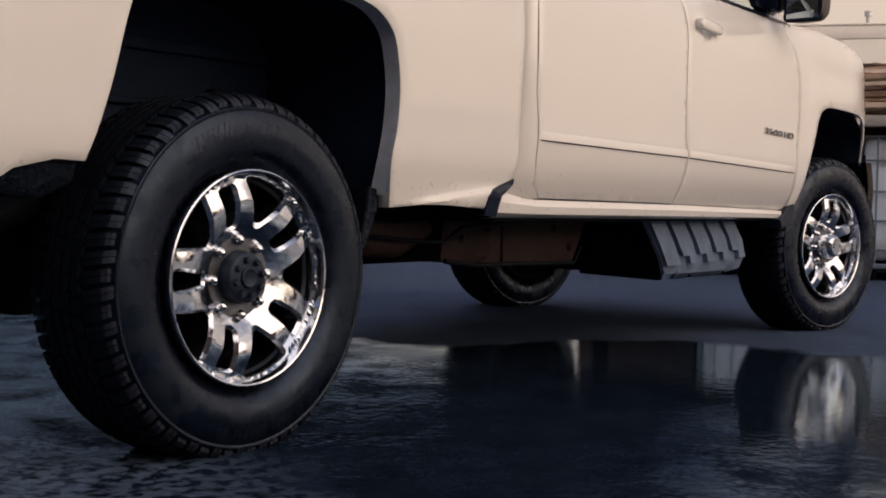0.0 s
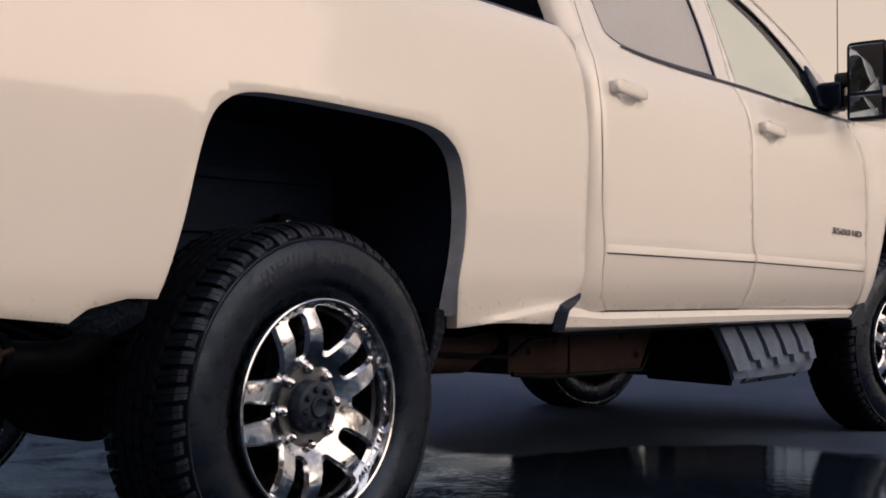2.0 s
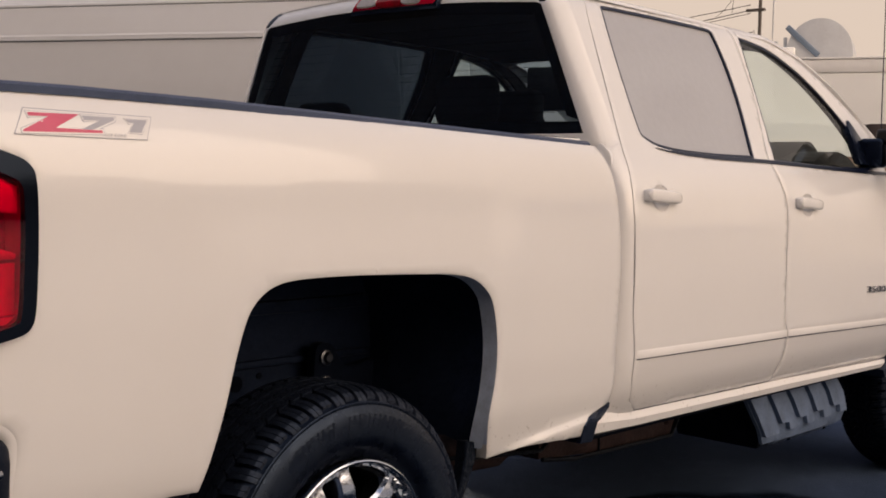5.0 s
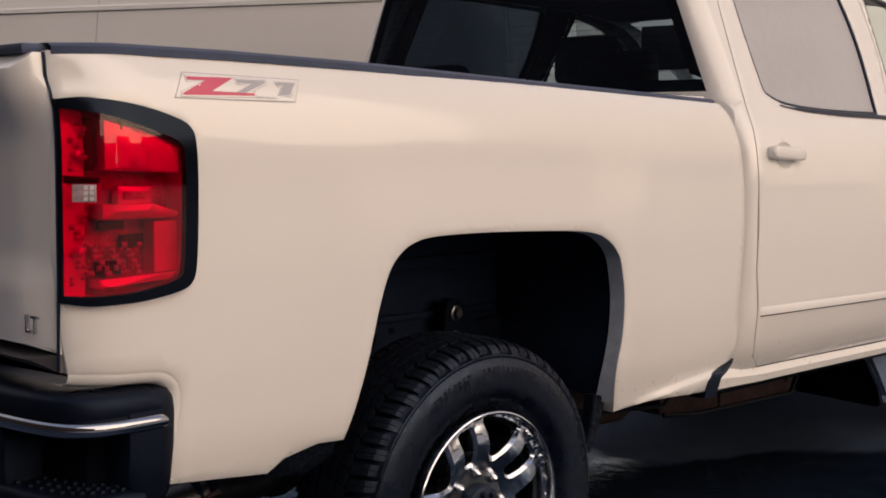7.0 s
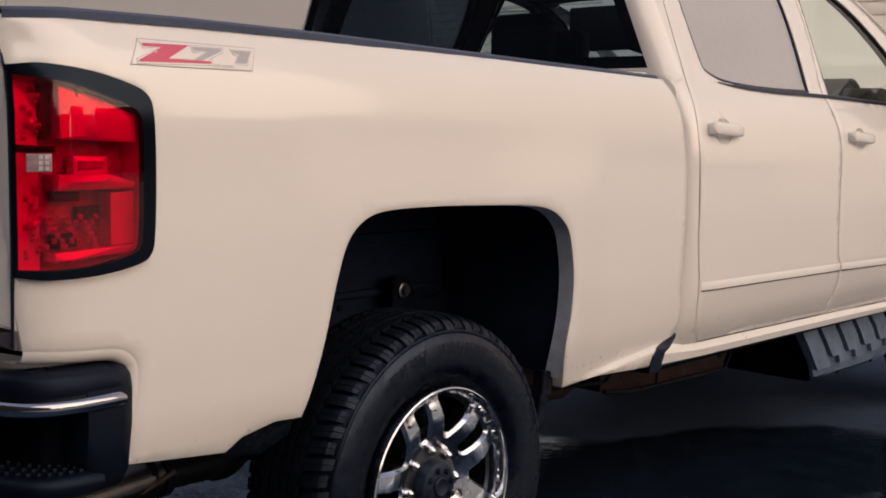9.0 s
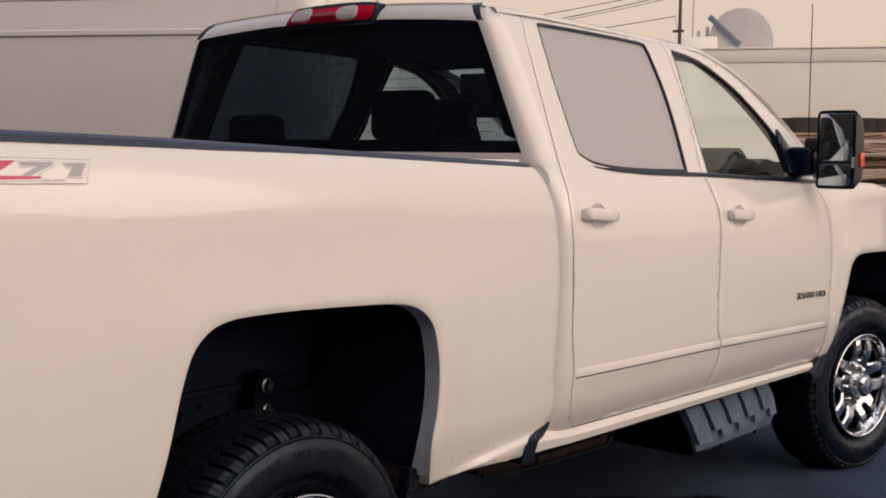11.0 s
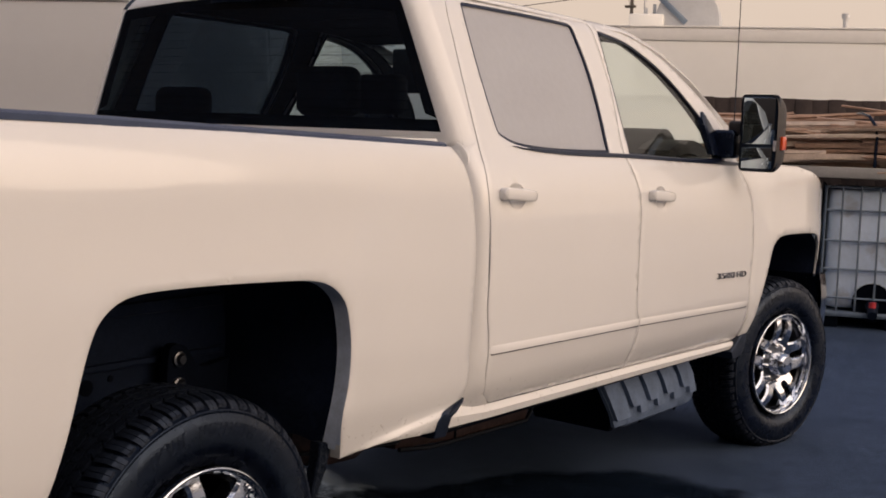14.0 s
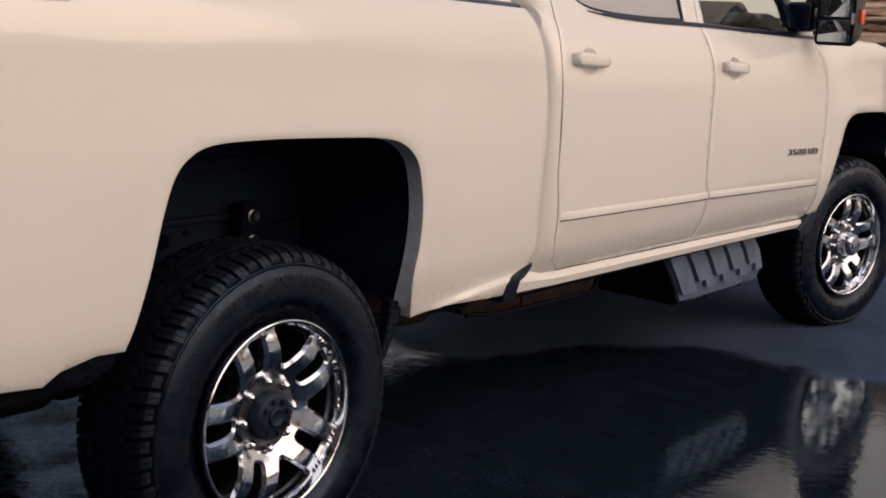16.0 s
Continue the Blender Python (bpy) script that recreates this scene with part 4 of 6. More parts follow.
def add_handle(parent, x, z, far):
    """A pull handle over its scoop, set level at x, z (its middle)."""
    y = door_skin(x, z)
    part("handle_scoop", panel(cup_line(x, z, 1.04), lambda u, v: door_skin(u, v) + 0.003 + 0.020 * max(1 - ((u - x - 0.006) ** 2 / 0.052**2 + (v - z + 0.006) ** 2 / 0.041**2), 0), step=0.010, thick=0, ring=0, round_by=0), PAINT, parent, "white finger scoop", sharp=60, mirror=far)

    def bar(u, v):
        a = v * math.tau
        s = (u - 0.5) * 2
        full = max(1 - abs(s) ** 10, 0.0) ** 0.3
        h = 0.0205 * (1 - 0.22 * max(s, 0) ** 2) * full
        deep = 0.0125 * full
        ca, sa = math.cos(a), math.sin(a)
        return (x + s * 0.102, y - 0.019 + 0.008 * max(s, 0) ** 3 - deep * math.copysign(abs(ca) ** 0.55, ca), z - s * 0.006 + h * math.copysign(abs(sa) ** 0.55, sa))
    part("door_handle", grid(28, 24, bar), PAINT, parent, "white pull handle", sharp=60, mirror=far)
    part("handle_base", box((x - 0.100, y - 0.026, z - 0.017), (x - 0.048, y + 0.004, z + 0.023), 0.010, segments=3), PAINT, parent, sharp=60, mirror=far)
    part("handle_foot", box((x + 0.066, y - 0.016, z - 0.016), (x + 0.094, y + 0.004, z + 0.008), 0.006, segments=3), PAINT, parent, sharp=60, mirror=far)


def add_molding(parent, x0, x1, z0, z1, far):
    """A raised strip along the door with a soft upper edge and a sharp lower one."""
    prof = [(0.028, 0.0), (0.022, -0.0028), (0.008, -0.0045), (0.002, -0.0050), (0.0, 0.001)]
    def strip(u, v):
        x = x0 + (x1 - x0) * u
        k = min(int(v * 4 + 1e-6), 4)
        z = z0 + (z1 - z0) * u + prof[k][0]
        pinch = 0.2 if u in (0.0, 1.0) else 1.0
        return (x, door_skin(x, z) + prof[k][1] * pinch, z)
    molding = part("side_molding", grid(24, 4, strip), PAINT, parent, "white side molding", mirror=far)

    def seam(u, v):
        """The thin dark joint under the molding."""
        x, _, z = strip(u, 1.0)
        z += 0.0006 - 0.0030 * v
        return (x, door_skin(x, z) - 0.0022, z)
    part("joint", grid(24, 1, seam), SEAL, molding, "thin dark joint", mirror=far)


for far in (False, True):
    d1 = door("rear_door", REAR_DOOR, REAR_GLASS, SKY_SHEEN if not far else TINT, far, (1.338, 1.287))
    add_handle(d1, 1.338, 1.287, far)
    add_molding(d1, 1.222, 2.258, 0.779, 0.764, far)
    d2 = door("front_door", FRONT_DOOR, FRONT_GLASS, PANE, far, (2.386, 1.263))
    add_handle(d2, 2.386, 1.263, far)
    add_molding(d2, 2.274, 3.352, 0.764, 0.738, far)
    if not far:
        for word, x0, long, name in (("3500", 2.965, 0.195, "number_badge"), ("HD", 3.182, 0.108, "letter_badge")):
            bm = writing(word, 0.052, 0.004, spacing=1.02)
            xs = [v.co.x for v in bm.verts]
            bm.transform(Matrix.Translation((x0, door_skin(3.1, 0.9) - 0.003, 0.893 - 0.028 * (x0 - 2.965))) @ Matrix.Rotation(radians(1.6), 4, "Y") @ Matrix.Rotation(radians(90), 4, "X") @ Matrix.Diagonal((long / max(xs), 0.72, 1, 1)))
            part(name, bm, BADGE, d2, "small chrome badge letters")
    # belt strip under both windows
    def belt(u, v):
        x = 1.40 + 1.87 * u
        z = float(np.interp(x, [1.40, 1.46, 1.566, 1.80, 2.2, 3.0, 3.27], [1.441, 1.432, 1.422, 1.413, 1.408, 1.386, 1.380]))
        k = (0.0, 0.012, 0.015)[min(int(v * 2 + 1e-6), 2)] * (0.15 + 0.85 * ease(u / 0.12))
        return (x, door_skin(x, z + k) - (0.004, 0.006, 0.0)[min(int(v * 2 + 1e-6), 2)], z + k)
    part("belt_strip", grid(30, 2, belt), SEAL, truck, "black belt strip", mirror=far)
    # cab corner between bed and rear door
    def corner(u, v):
        z = 0.60 + 1.335 * v
        xd = float(np.interp(z, [0.6, 0.645, 0.72, 0.84, 0.93, 1.2, 1.31, 1.43, 1.6, 1.75, 1.88, 1.935], [1.312, 1.246, 1.217, 1.203, 1.187, 1.181, 1.179, 1.198, 1.225, 1.25, 1.273, 1.31]))
        ys, yw = cab_y(z), float(np.interp(z, [1.43, 1.485, 1.895, 1.96], [-0.86, -0.832, -0.655, -0.62]))
        k = u * 16
        if k <= 2:
            p = (xd - 0.0048, ys + 0.02 * (2 - k) / 2)
        elif z > 1.43 and k <= 11:
            p = (xd - 0.0048 + (shell_x(ys, z) - xd + 0.0048) * (k - 2) / 9, ys)
        elif z > 1.43:
            d = 0.045 * (k - 11) / 5
            p = (shell_x(ys + d, z) + 0.0005, ys + d)
        elif k <= 13:
            a = (k - 2) / 11 * math.pi / 2
            wide, deep = xd - 1.130, 0.050
            p = (1.130 + wide * (1 - math.sin(a)), ys + deep * (1 - math.cos(a)))
        else:
            inner = yw if z > 1.43 else ys + 0.2
            p = (1.130 - 0.001 * (k - 13), ys + 0.050 + (inner - ys - 0.050) * (k - 13) / 3)
        return (p[0], p[1], z)
    part("cab_corner", grid(16, 60, corner), PAINT, truck, "white rear cab pillar", sharp=50, mirror=far)

# rocker sill with its black joint to the bed
for far in (False, True):
    def sill(u, v):
        x = 1.075 + 2.29 * u
        top = float(np.interp(x, [1.07, 1.31, 2.4, 3.36], [0.622, 0.598, 0.588, 0.571]))
        low = float(np.interp(x, [1.07, 3.36], [0.540, 0.530]))
        prof = [(1.0, 0.045), (0.97, 0.004), (0.6, -0.008), (0.2, -0.002), (0.0, 0.02), (-0.1, 0.10)]
        k = min(int(v * 5 + 1e-6), 5)
        return (x, -0.925 + prof[k][1], low + (top - low) * prof[k][0])
    part("rocker_sill", grid(40, 5, sill), PAINT, truck, "white rocker sill", mirror=far)
    JOINT = [Vector(p) for p in ((1.100, 0.658), (1.103, 0.640), (1.038, 0.606), (1.030, 0.545), (0.966, 0.548), (0.970, 0.604), (0.992, 0.624))]
    part("sill_joint", panel(JOINT, lambda x, z: min(cab_y(max(z, 0.62)), bed_skin(x, z)) - 0.005, step=0.02, thick=0.06, ring=0.003, round_by=0.002), SATIN, truck, "black joint strip", mirror=far)
    # dark sheet that puts shade into the gap between bed and cab
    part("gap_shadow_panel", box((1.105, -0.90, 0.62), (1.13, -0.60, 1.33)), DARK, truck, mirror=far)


# roof, pillars and screens
def roof(u, v):
    x = 1.165 + 1.453 * u
    s = (v - 0.5) * 2
    half = 0.662
    z = roof_edge(x) + 0.004 + 0.026 * (1 - abs(s) ** 2.2) - 0.010 * ease((abs(s) - 0.93) / 0.07)
    return (x - 0.02 * (1 - s * s) * (1 - u), s * half, z)


part("roof", grid(40, 40, roof, thick=(0, 0, -0.03)), PAINT, truck, "white cab roof", sharp=50)
for far in (False, True):
    def pillar(u, v):
        x = 2.26 + 1.46 * u
        z = roof_edge(x) - 0.014 * (1 - ease(u / 0.2))
        k = min(int(v * 4 + 1e-6), 4)
        off = [(0.0, -0.035), (-0.014, -0.012), (-0.004, 0.004), (0.03, 0.008), (0.075, -0.004)][k]
        yy = -0.712 - 0.07 * ease(u) + 0.024 * (1 - ease(u / 0.35))
        return (x + off[1] * -0.3, yy + off[0], z + off[1])
    part("windscreen_pillar", grid(30, 4, pillar), PAINT, truck, "white windscreen pillar", sharp=60, mirror=far)
    def ditch(u, v):
        y = -0.655 + 0.056 * u - 0.010 * u * u
        z = 1.897 + 0.062 * u
        return (shell_x(y, z) - 0.0025, y - (0.020 + 0.009 * u) * (1 - 2 * v), z)
    part("roof_ditch_end", grid(10, 2, ditch), SATIN, truck, "black roof ditch end", mirror=far)
    part("roof_side_rail", grid(30, 3, lambda u, v: (1.165 + 1.165 * u, -0.658 - 0.043 * math.sin(v * math.pi / 2), roof_edge(1.165 + 1.165 * u) - 0.004 - 0.022 * (1 - math.cos(v * math.pi / 2)))), PAINT, truck, mirror=far)


def screen(u, v):
    s = (v - 0.5) * 2
    x = 2.56 + 1.12 * u + 0.10 * (1 - s * s)
    return (x, s * (0.64 + 0.10 * u), roof_edge(2.60 + 1.10 * u) + 0.01)


part("windscreen", grid(10, 12, screen), FOGGED, truck, "fogged windscreen")


WINDOW = [(-0.832, 1.478, 1), (0.832, 1.478, 1), (0.660, 1.885), (0.635, 1.897), (0.30, 1.918), (0.0, 1.922), (-0.30, 1.918), (-0.635, 1.897), (-0.660, 1.885)]
win = curve(WINDOW, 6)
rear_window = part("rear_window_frame", panel(win, lambda y, z: back_x(y, z) + 0.004, [inset(win, 0.040)], step=0.02, thick=0, axis="x", ring=0, round_by=0), FRIT, truck, "black-edged rear window", sharp=80)
part("rear_pane", panel(win, lambda y, z: back_x(y, z), step=0.05, thick=0, axis="x", ring=0, round_by=0), REAR_GLAZE, rear_window, "dark privacy glass beaded with rain", sharp=80)
OUTER = [Vector((s * y, z)) for s, half_side in ((1, True), (-1, False)) for y, z in ([(0.905, 1.43), (0.890, 1.48), (0.845, 1.585), (0.80, 1.69), (0.755, 1.80), (0.722, 1.875), (0.704, 1.915), (0.690, 1.932), (0.665, 1.943), (0.63, 1.951), (0.55, 1.963), (0.40, 1.972), (0.20, 1.979), (0.0, 1.981)] if half_side else [(0.20, 1.979), (0.40, 1.972), (0.55, 1.963), (0.63, 1.951), (0.665, 1.943), (0.690, 1.932), (0.704, 1.915), (0.722, 1.875), (0.755, 1.80), (0.80, 1.69), (0.845, 1.585), (0.890, 1.48), (0.905, 1.43)])]
part("cab_back", panel(OUTER, lambda y, z: shell_x(y, z) - 0.002, [win], step=0.016, thick=0, axis="x", ring=0.01, round_by=0), PAINT, truck, "white rear cab pillars and roof edge", sharp=60)
for k in range(11):
    z = 1.545 + 0.029 * k
    half = 0.74 - 0.42 * (z - 1.50)
    part("heater_wire", tube([(back_x(s * half, z) + 0.003, s * half, z) for s in np.linspace(-1, 1, 9)], 0.0008, 4), DARK, rear_window)
CABBACK = [(-0.93, 0.70, 1), (0.93, 0.70, 1), (0.93, 1.40), (0.845, 1.474, 1), (-0.845, 1.474, 1), (-0.93, 1.40)]
part("cab_back_wall", panel(curve(CABBACK, 5), lambda y, z: 1.133, step=0.15, thick=0.02, axis="x"), PAINT, truck, "white rear cab wall")
# high brake lamp
def lamp_x(y, z):
    return back_x(y, z) - 0.026 + 0.30 * max(z - 1.93, 0) + 0.10 * max(abs(y + 0.045) - 0.15, 0)


BRAKE = [(-0.243, 1.904, 1), (0.172, 1.904, 1), (0.148, 1.945), (0.110, 1.976), (-0.243, 1.978)]
high = part("high_brake_lamp", panel(curve(BRAKE, 5), lamp_x, step=0.03, thick=0.06, axis="x", ring=0.004), SATIN, truck, "red and clear high brake lamp")
def bar_cell(pts, out, material, name):
    part(name, panel(curve(pts, 5), lambda y, z: lamp_x(y, z) - out + 6 * (z - 1.945) ** 2, step=0.012, thick=0.012, axis="x", ring=0.004, round_by=0.004), material, high)
bar_cell([(-0.234, 1.912, 1), (0.164, 1.912, 1), (0.142, 1.945), (0.107, 1.973), (-0.236, 1.976)], 0.004, RED, "red_lens")
bar_cell([(0.036, 1.930), (0.128, 1.928), (0.124, 1.948), (0.098, 1.967), (0.040, 1.971)], 0.009, CLEAR, "cargo_lens")
bar_cell([(-0.172, 1.927), (-0.094, 1.927), (-0.092, 1.966), (-0.170, 1.969)], 0.009, CLEAR, "cargo_lens")
bar_cell([(-0.084, 1.920), (0.028, 1.922), (0.028, 1.953), (-0.084, 1.953)], 0.008, RED_MID, "lamp_window")

# ---- front end ----
FRONT_ARCH = [(3.462, 0.60, 1), (3.492, 0.745), (3.548, 0.905), (3.592, 1.008), (3.69, 1.048), (3.95, 1.05), (4.17, 1.038), (4.30, 0.995), (4.365, 0.92), (4.385, 0.80, 1)]
FENDER = FRONT_ARCH + [(4.56, 0.80, 1), (4.565, 0.95), (4.545, 1.07), (4.45, 1.213), (4.36, 1.277), (4.19, 1.335), (3.9, 1.374), (3.6, 1.384), (3.36, 1.386), (3.247, 1.385, 1), (3.248, 1.342), (3.325, 1.23), (3.370, 1.024), (3.372, 0.821), (3.396, 0.68), (3.407, 0.585, 1)]
for far in (False, True):
    part("front_fender", panel(curve(FENDER, 6), fender_skin, step=0.028, thick=0.010), PAINT, truck, "white front fender", mirror=far)
    lipf = curve(FRONT_ARCH, 6, closed=False)
    bm = grid(len(lipf) - 1, 3, lambda u, v: (lipf[round(u * (len(lipf) - 1))][0], -0.95 + 0.42 * v, lipf[round(u * (len(lipf) - 1))][1] + 0.012))
    part("front_wheelhouse", bm, LINER, truck, "black wheelhouse liner", mirror=far)
    part("inner_front_wall", panel([Vector((q[0], q[1] + 0.012)) for q in lipf] + [Vector((4.39, 0.5)), Vector((3.44, 0.5))], lambda x, z: -0.53, step=0.15, thick=0.01, ring=0), LINER, truck, mirror=far)
    MUD = [Vector(p) for p in ((3.30, 0.530), (3.40, 0.590), (3.465, 0.610), (3.47, 0.56), (3.42, 0.50), (3.32, 0.495))]
    part("sill_end_guard", panel(MUD, lambda x, z: -0.945, step=0.05, thick=0.1, ring=0.004), BLACK, truck, "black plastic splash guard", mirror=far)
    part("head_lamp", box((4.50, -0.86, 1.02), (4.62, -0.50, 1.25), 0.02), CLEAR, truck, "clear headlamp", mirror=far)


def hood(u, v):
    s = (v - 0.5) * 2
    x = 3.30 + 1.26 * u
    edge_z = float(np.interp(x, [3.3, 3.6, 3.9, 4.19, 4.36, 4.45, 4.56], [1.388, 1.387, 1.377, 1.338, 1.280, 1.217, 1.08]))
    half = -fender_skin(x, 1.36) - 0.004
    crown = 0.045 * (1 - abs(s) ** 2.5) * (1 - 0.8 * u)
    return (x, s * half, edge_z + crown)


part("hood", grid(30, 24, hood, thick=(0, 0, -0.02)), PAINT, truck, "white hood", sharp=50)
part("cowl", box((3.25, -0.85, 1.34), (3.72, 0.85, 1.40), 0.02), BLACK, truck)
part("grille", box((4.52, -0.50, 0.72), (4.60, 0.50, 1.20), 0.02), SATIN, truck, "dark grille")
part("front_bumper", grid(16, 6, lambda u, v: (4.66 - 0.22 * abs(2 * u - 1) ** 3 - 0.05 * (2 * v - 1) ** 2, (u - 0.5) * 1.98, 0.50 + 0.32 * v), thick=(-0.08, 0, 0)), BRIGHT, truck, "chrome front bumper")
for far in (False, True):
    part("bumper_end", panel(curve([(4.40, 0.52, 1), (4.56, 0.50), (4.58, 0.80, 1), (4.385, 0.86, 1), (4.39, 0.7)], 5), lambda x, z: -0.975 + 0.13 * max((x - 4.3) / 0.3, 0) ** 2, step=0.05, thick=0.05), SATIN, truck, "dark bumper end", mirror=far)
part("radio_mast", tube([(3.53, -0.80, 1.38), (3.528, -0.80, 1.42), (3.525, -0.80, 2.20)], [0.009, 0.003, 0.0022], 8), SATIN, truck, "thin black radio aerial")

# towing mirrors
for far in (False, True):
    def shell(u, v):
        a = v * math.tau
        ca, sa = math.cos(a), math.sin(a)
        px = abs(ca) ** 0.35 * (1 if ca > 0 else -1)
        pz = abs(sa) ** 0.35 * (1 if sa > 0 else -1)
        k = (1.0, 1.0, 0.97, 0.86, 0.55, 0.0)[min(int(u * 5 + 1e-6), 5)]
        d = (0.0, 0.03, 0.08, 0.13, 0.16, 0.168)[min(int(u * 5 + 1e-6), 5)]
        return (3.062 + d + 0.02 * px, -1.110 + 0.086 * px * k, 1.524 + 0.163 * pz * k)
    mirror_ob = part("door_mirror", grid(5, 48, shell), MIRROR_CAP, truck, "black towing mirror with two panes", sharp=45, mirror=far)
    part("mirror_bezel", box((3.050, -1.193, 1.360), (3.075, -1.026, 1.688), 0.02, segments=3), BLACK, mirror_ob, mirror=far)
    part("upper_mirror_pane", box((3.046, -1.180, 1.478), (3.052, -1.040, 1.674), 0.002), MIRROR, mirror_ob, "mirror glass", mirror=far)
    part("lower_mirror_pane", box((3.046, -1.176, 1.374), (3.052, -1.040, 1.464), 0.002), MIRROR, mirror_ob, "small wide-angle mirror glass", mirror=far)
    part("turn_lamp", box((3.085, -1.206, 1.455), (3.135, -1.188, 1.513), 0.004), AMBER, mirror_ob, "amber turn lamp", mirror=far)
    part("puddle_lamp", box((3.043, -1.193, 1.450), (3.05, -1.178, 1.495), 0.004), CLEAR, mirror_ob, mirror=far)
    part("arm_housing", box((3.055, -1.000, 1.412), (3.135, -0.895, 1.535), 0.016, segments=3), SATIN, mirror_ob, sharp=50, mirror=far)
    for z, tall in ((1.455, 0.028), (1.548, 0.034)):
        part("mirror_arm", box((3.085, -1.10, z - tall), (3.135, -0.955, z + tall * 0.8), 0.014, segments=3), MIRROR_CAP, mirror_ob, sharp=50, mirror=far)
    part("mirror_base", panel(curve([(2.985, 1.425, 1), (3.17, 1.415, 1), (3.10, 1.52), (3.035, 1.61), (3.0, 1.56)], 4), lambda x, z: door_skin(x, z) - 0.012, step=0.04, thick=0.03), SATIN, mirror_ob, mirror=far)


# ---- wheels ----
def make_wheel(cx, cz, turn, hub, far, steer=0.0):
    """A shod alloy wheel with its axle along y; its outer face lies at y = -0.985."""
    flip, face = far, -0.985
    wall_rows = [(0.238, 0.052), (0.246, 0.034), (0.251, 0.026), (0.259, 0.021), (0.268, 0.012), (0.279, 0.002), (0.293, -0.005), (0.312, -0.0095), (0.335, -0.0105), (0.356, -0.0085), (0.372, -0.004), (0.381, 0.0005), (0.3835, -0.0005), (0.387, -0.001), (0.3895, 0.001), (0.3910, 0.006), (0.3975, 0.014), (0.4060, 0.028), (0.4110, 0.046), (0.4135, 0.075)]
    bm = lathe(wall_rows + [(r, 0.272 - y) for r, y in wall_rows[::-1]], (cx, face, cz), 180)
    wall, tread, blocks = bm, bmesh.new(), bmesh.new()

    def lug(bm, rows, spans, drop):
        """A block of tread over (radius, y) rows; spans gives its two angles at each row."""
        outer = [[bm.verts.new((cx + r * math.cos(a), face + y, cz + r * math.sin(a))) for a in s] for (r, y), s in zip(rows, spans)]
        inner = [[bm.verts.new((cx + (r - drop) * math.cos(a), face + y, cz + (r - drop) * math.sin(a))) for a in s] for (r, y), s in zip(rows, spans)]
        for j in range(len(rows) - 1):
            bm.faces.new((outer[j][0], outer[j][1], outer[j + 1][1], outer[j + 1][0]))
            bm.faces.new((outer[j][0], outer[j + 1][0], inner[j + 1][0], inner[j][0]))
            bm.faces.new((outer[j][1], inner[j][1], inner[j + 1][1], outer[j + 1][1]))
        bm.faces.new((outer[0][0], inner[0][0], inner[0][1], outer[0][1]))
        bm.faces.new((outer[-1][0], outer[-1][1], inner[-1][1], inner[-1][0]))
    tyre_blocks = 68
    pitch = math.tau / tyre_blocks
    shoulder = [(0.3925, 0.0035), (0.4030, 0.0095), (0.4115, 0.0185), (0.4180, 0.0300), (0.4220, 0.0440), (0.4240, 0.0640)]
    for k in range(tyre_blocks):
        a0 = k * pitch
        for side in (0, 1):
            rows = [(r, 0.272 - y if side else y) for r, y in shoulder]
            lean = 0.006 * (1 - 2 * side)
            b0 = a0 + 0.5 * pitch * side
            # each shoulder block is cut by a sipe, and every second one starts higher
            first_row = 1 if k % 2 else 0
            for c0, c1 in ((0.0, 0.33), (0.37, 0.71)):
                spans = [(b0 + c0 * pitch + lean * j, b0 + c1 * pitch + lean * j) for j in range(first_row, len(rows))]
                lug(blocks, rows[first_row:3], spans[:3 - first_row], 0.012)
                lug(tread, rows[2:], spans[2 - first_row:], 0.012)
        for i, (y0, y1) in enumerate(((0.074, 0.102), (0.109, 0.133), (0.139, 0.163), (0.170, 0.198))):
            lean = 0.30 * pitch * (1 if i % 2 else -1)
            b0 = a0 + 0.37 * pitch * i
            ym = (y0 + y1) / 2
            rows = [(0.4240, y0), (0.4250, ym - 0.004), (0.4250, ym + 0.004), (0.4240, y1)]
            spans = [(b0, b0 + 0.80 * pitch), (b0 + lean, b0 + lean + 0.86 * pitch), (b0 + lean * 0.2, b0 + lean * 0.2 + 0.86 * pitch), (b0 + lean * 1.2, b0 + lean * 1.2 + 0.80 * pitch)]
            lug(tread, rows, spans, 0.010)
    # low raised bars where the sidewall carries its unreadable marking, and finer ones near the bead
    rng = random.Random(7)

    def mark(r0, r1, a0, a1, slant, high):
        qs = [(r0, a0), (r1, a0 + slant), (r1, a1 + slant), (r0, a1)]
        base = lambda r: float(np.interp(r, [w[0] for w in wall_rows], [w[1] for w in wall_rows]))
        tp = [bm.verts.new((cx + r * math.cos(t), face + base(r) - high, cz + r * math.sin(t))) for r, t in qs]
        lo = [bm.verts.new((cx + r * math.cos(t), face + base(r) + 0.003, cz + r * math.sin(t))) for r, t in qs]
        bm.faces.new(tp)
        for i in range(4):
            bm.faces.new((tp[i], lo[i], lo[(i + 1) % 4], tp[(i + 1) % 4]))
    for start, count in ((1.12, 11), (4.25, 11)):
        for k in range(count):
            if k == 6:
                continue
            a = start + k * 0.098
            mark(0.330, 0.361, a, a + 0.020, -0.010, 0.0016)
            mark(0.330, 0.361, a + 0.046, a + 0.064, -0.010, 0.0016)
            z0 = rng.choice((0.331, 0.342, 0.353))
            mark(z0, z0 + 0.007, a + 0.018, a + 0.050, -0.003, 0.0016)
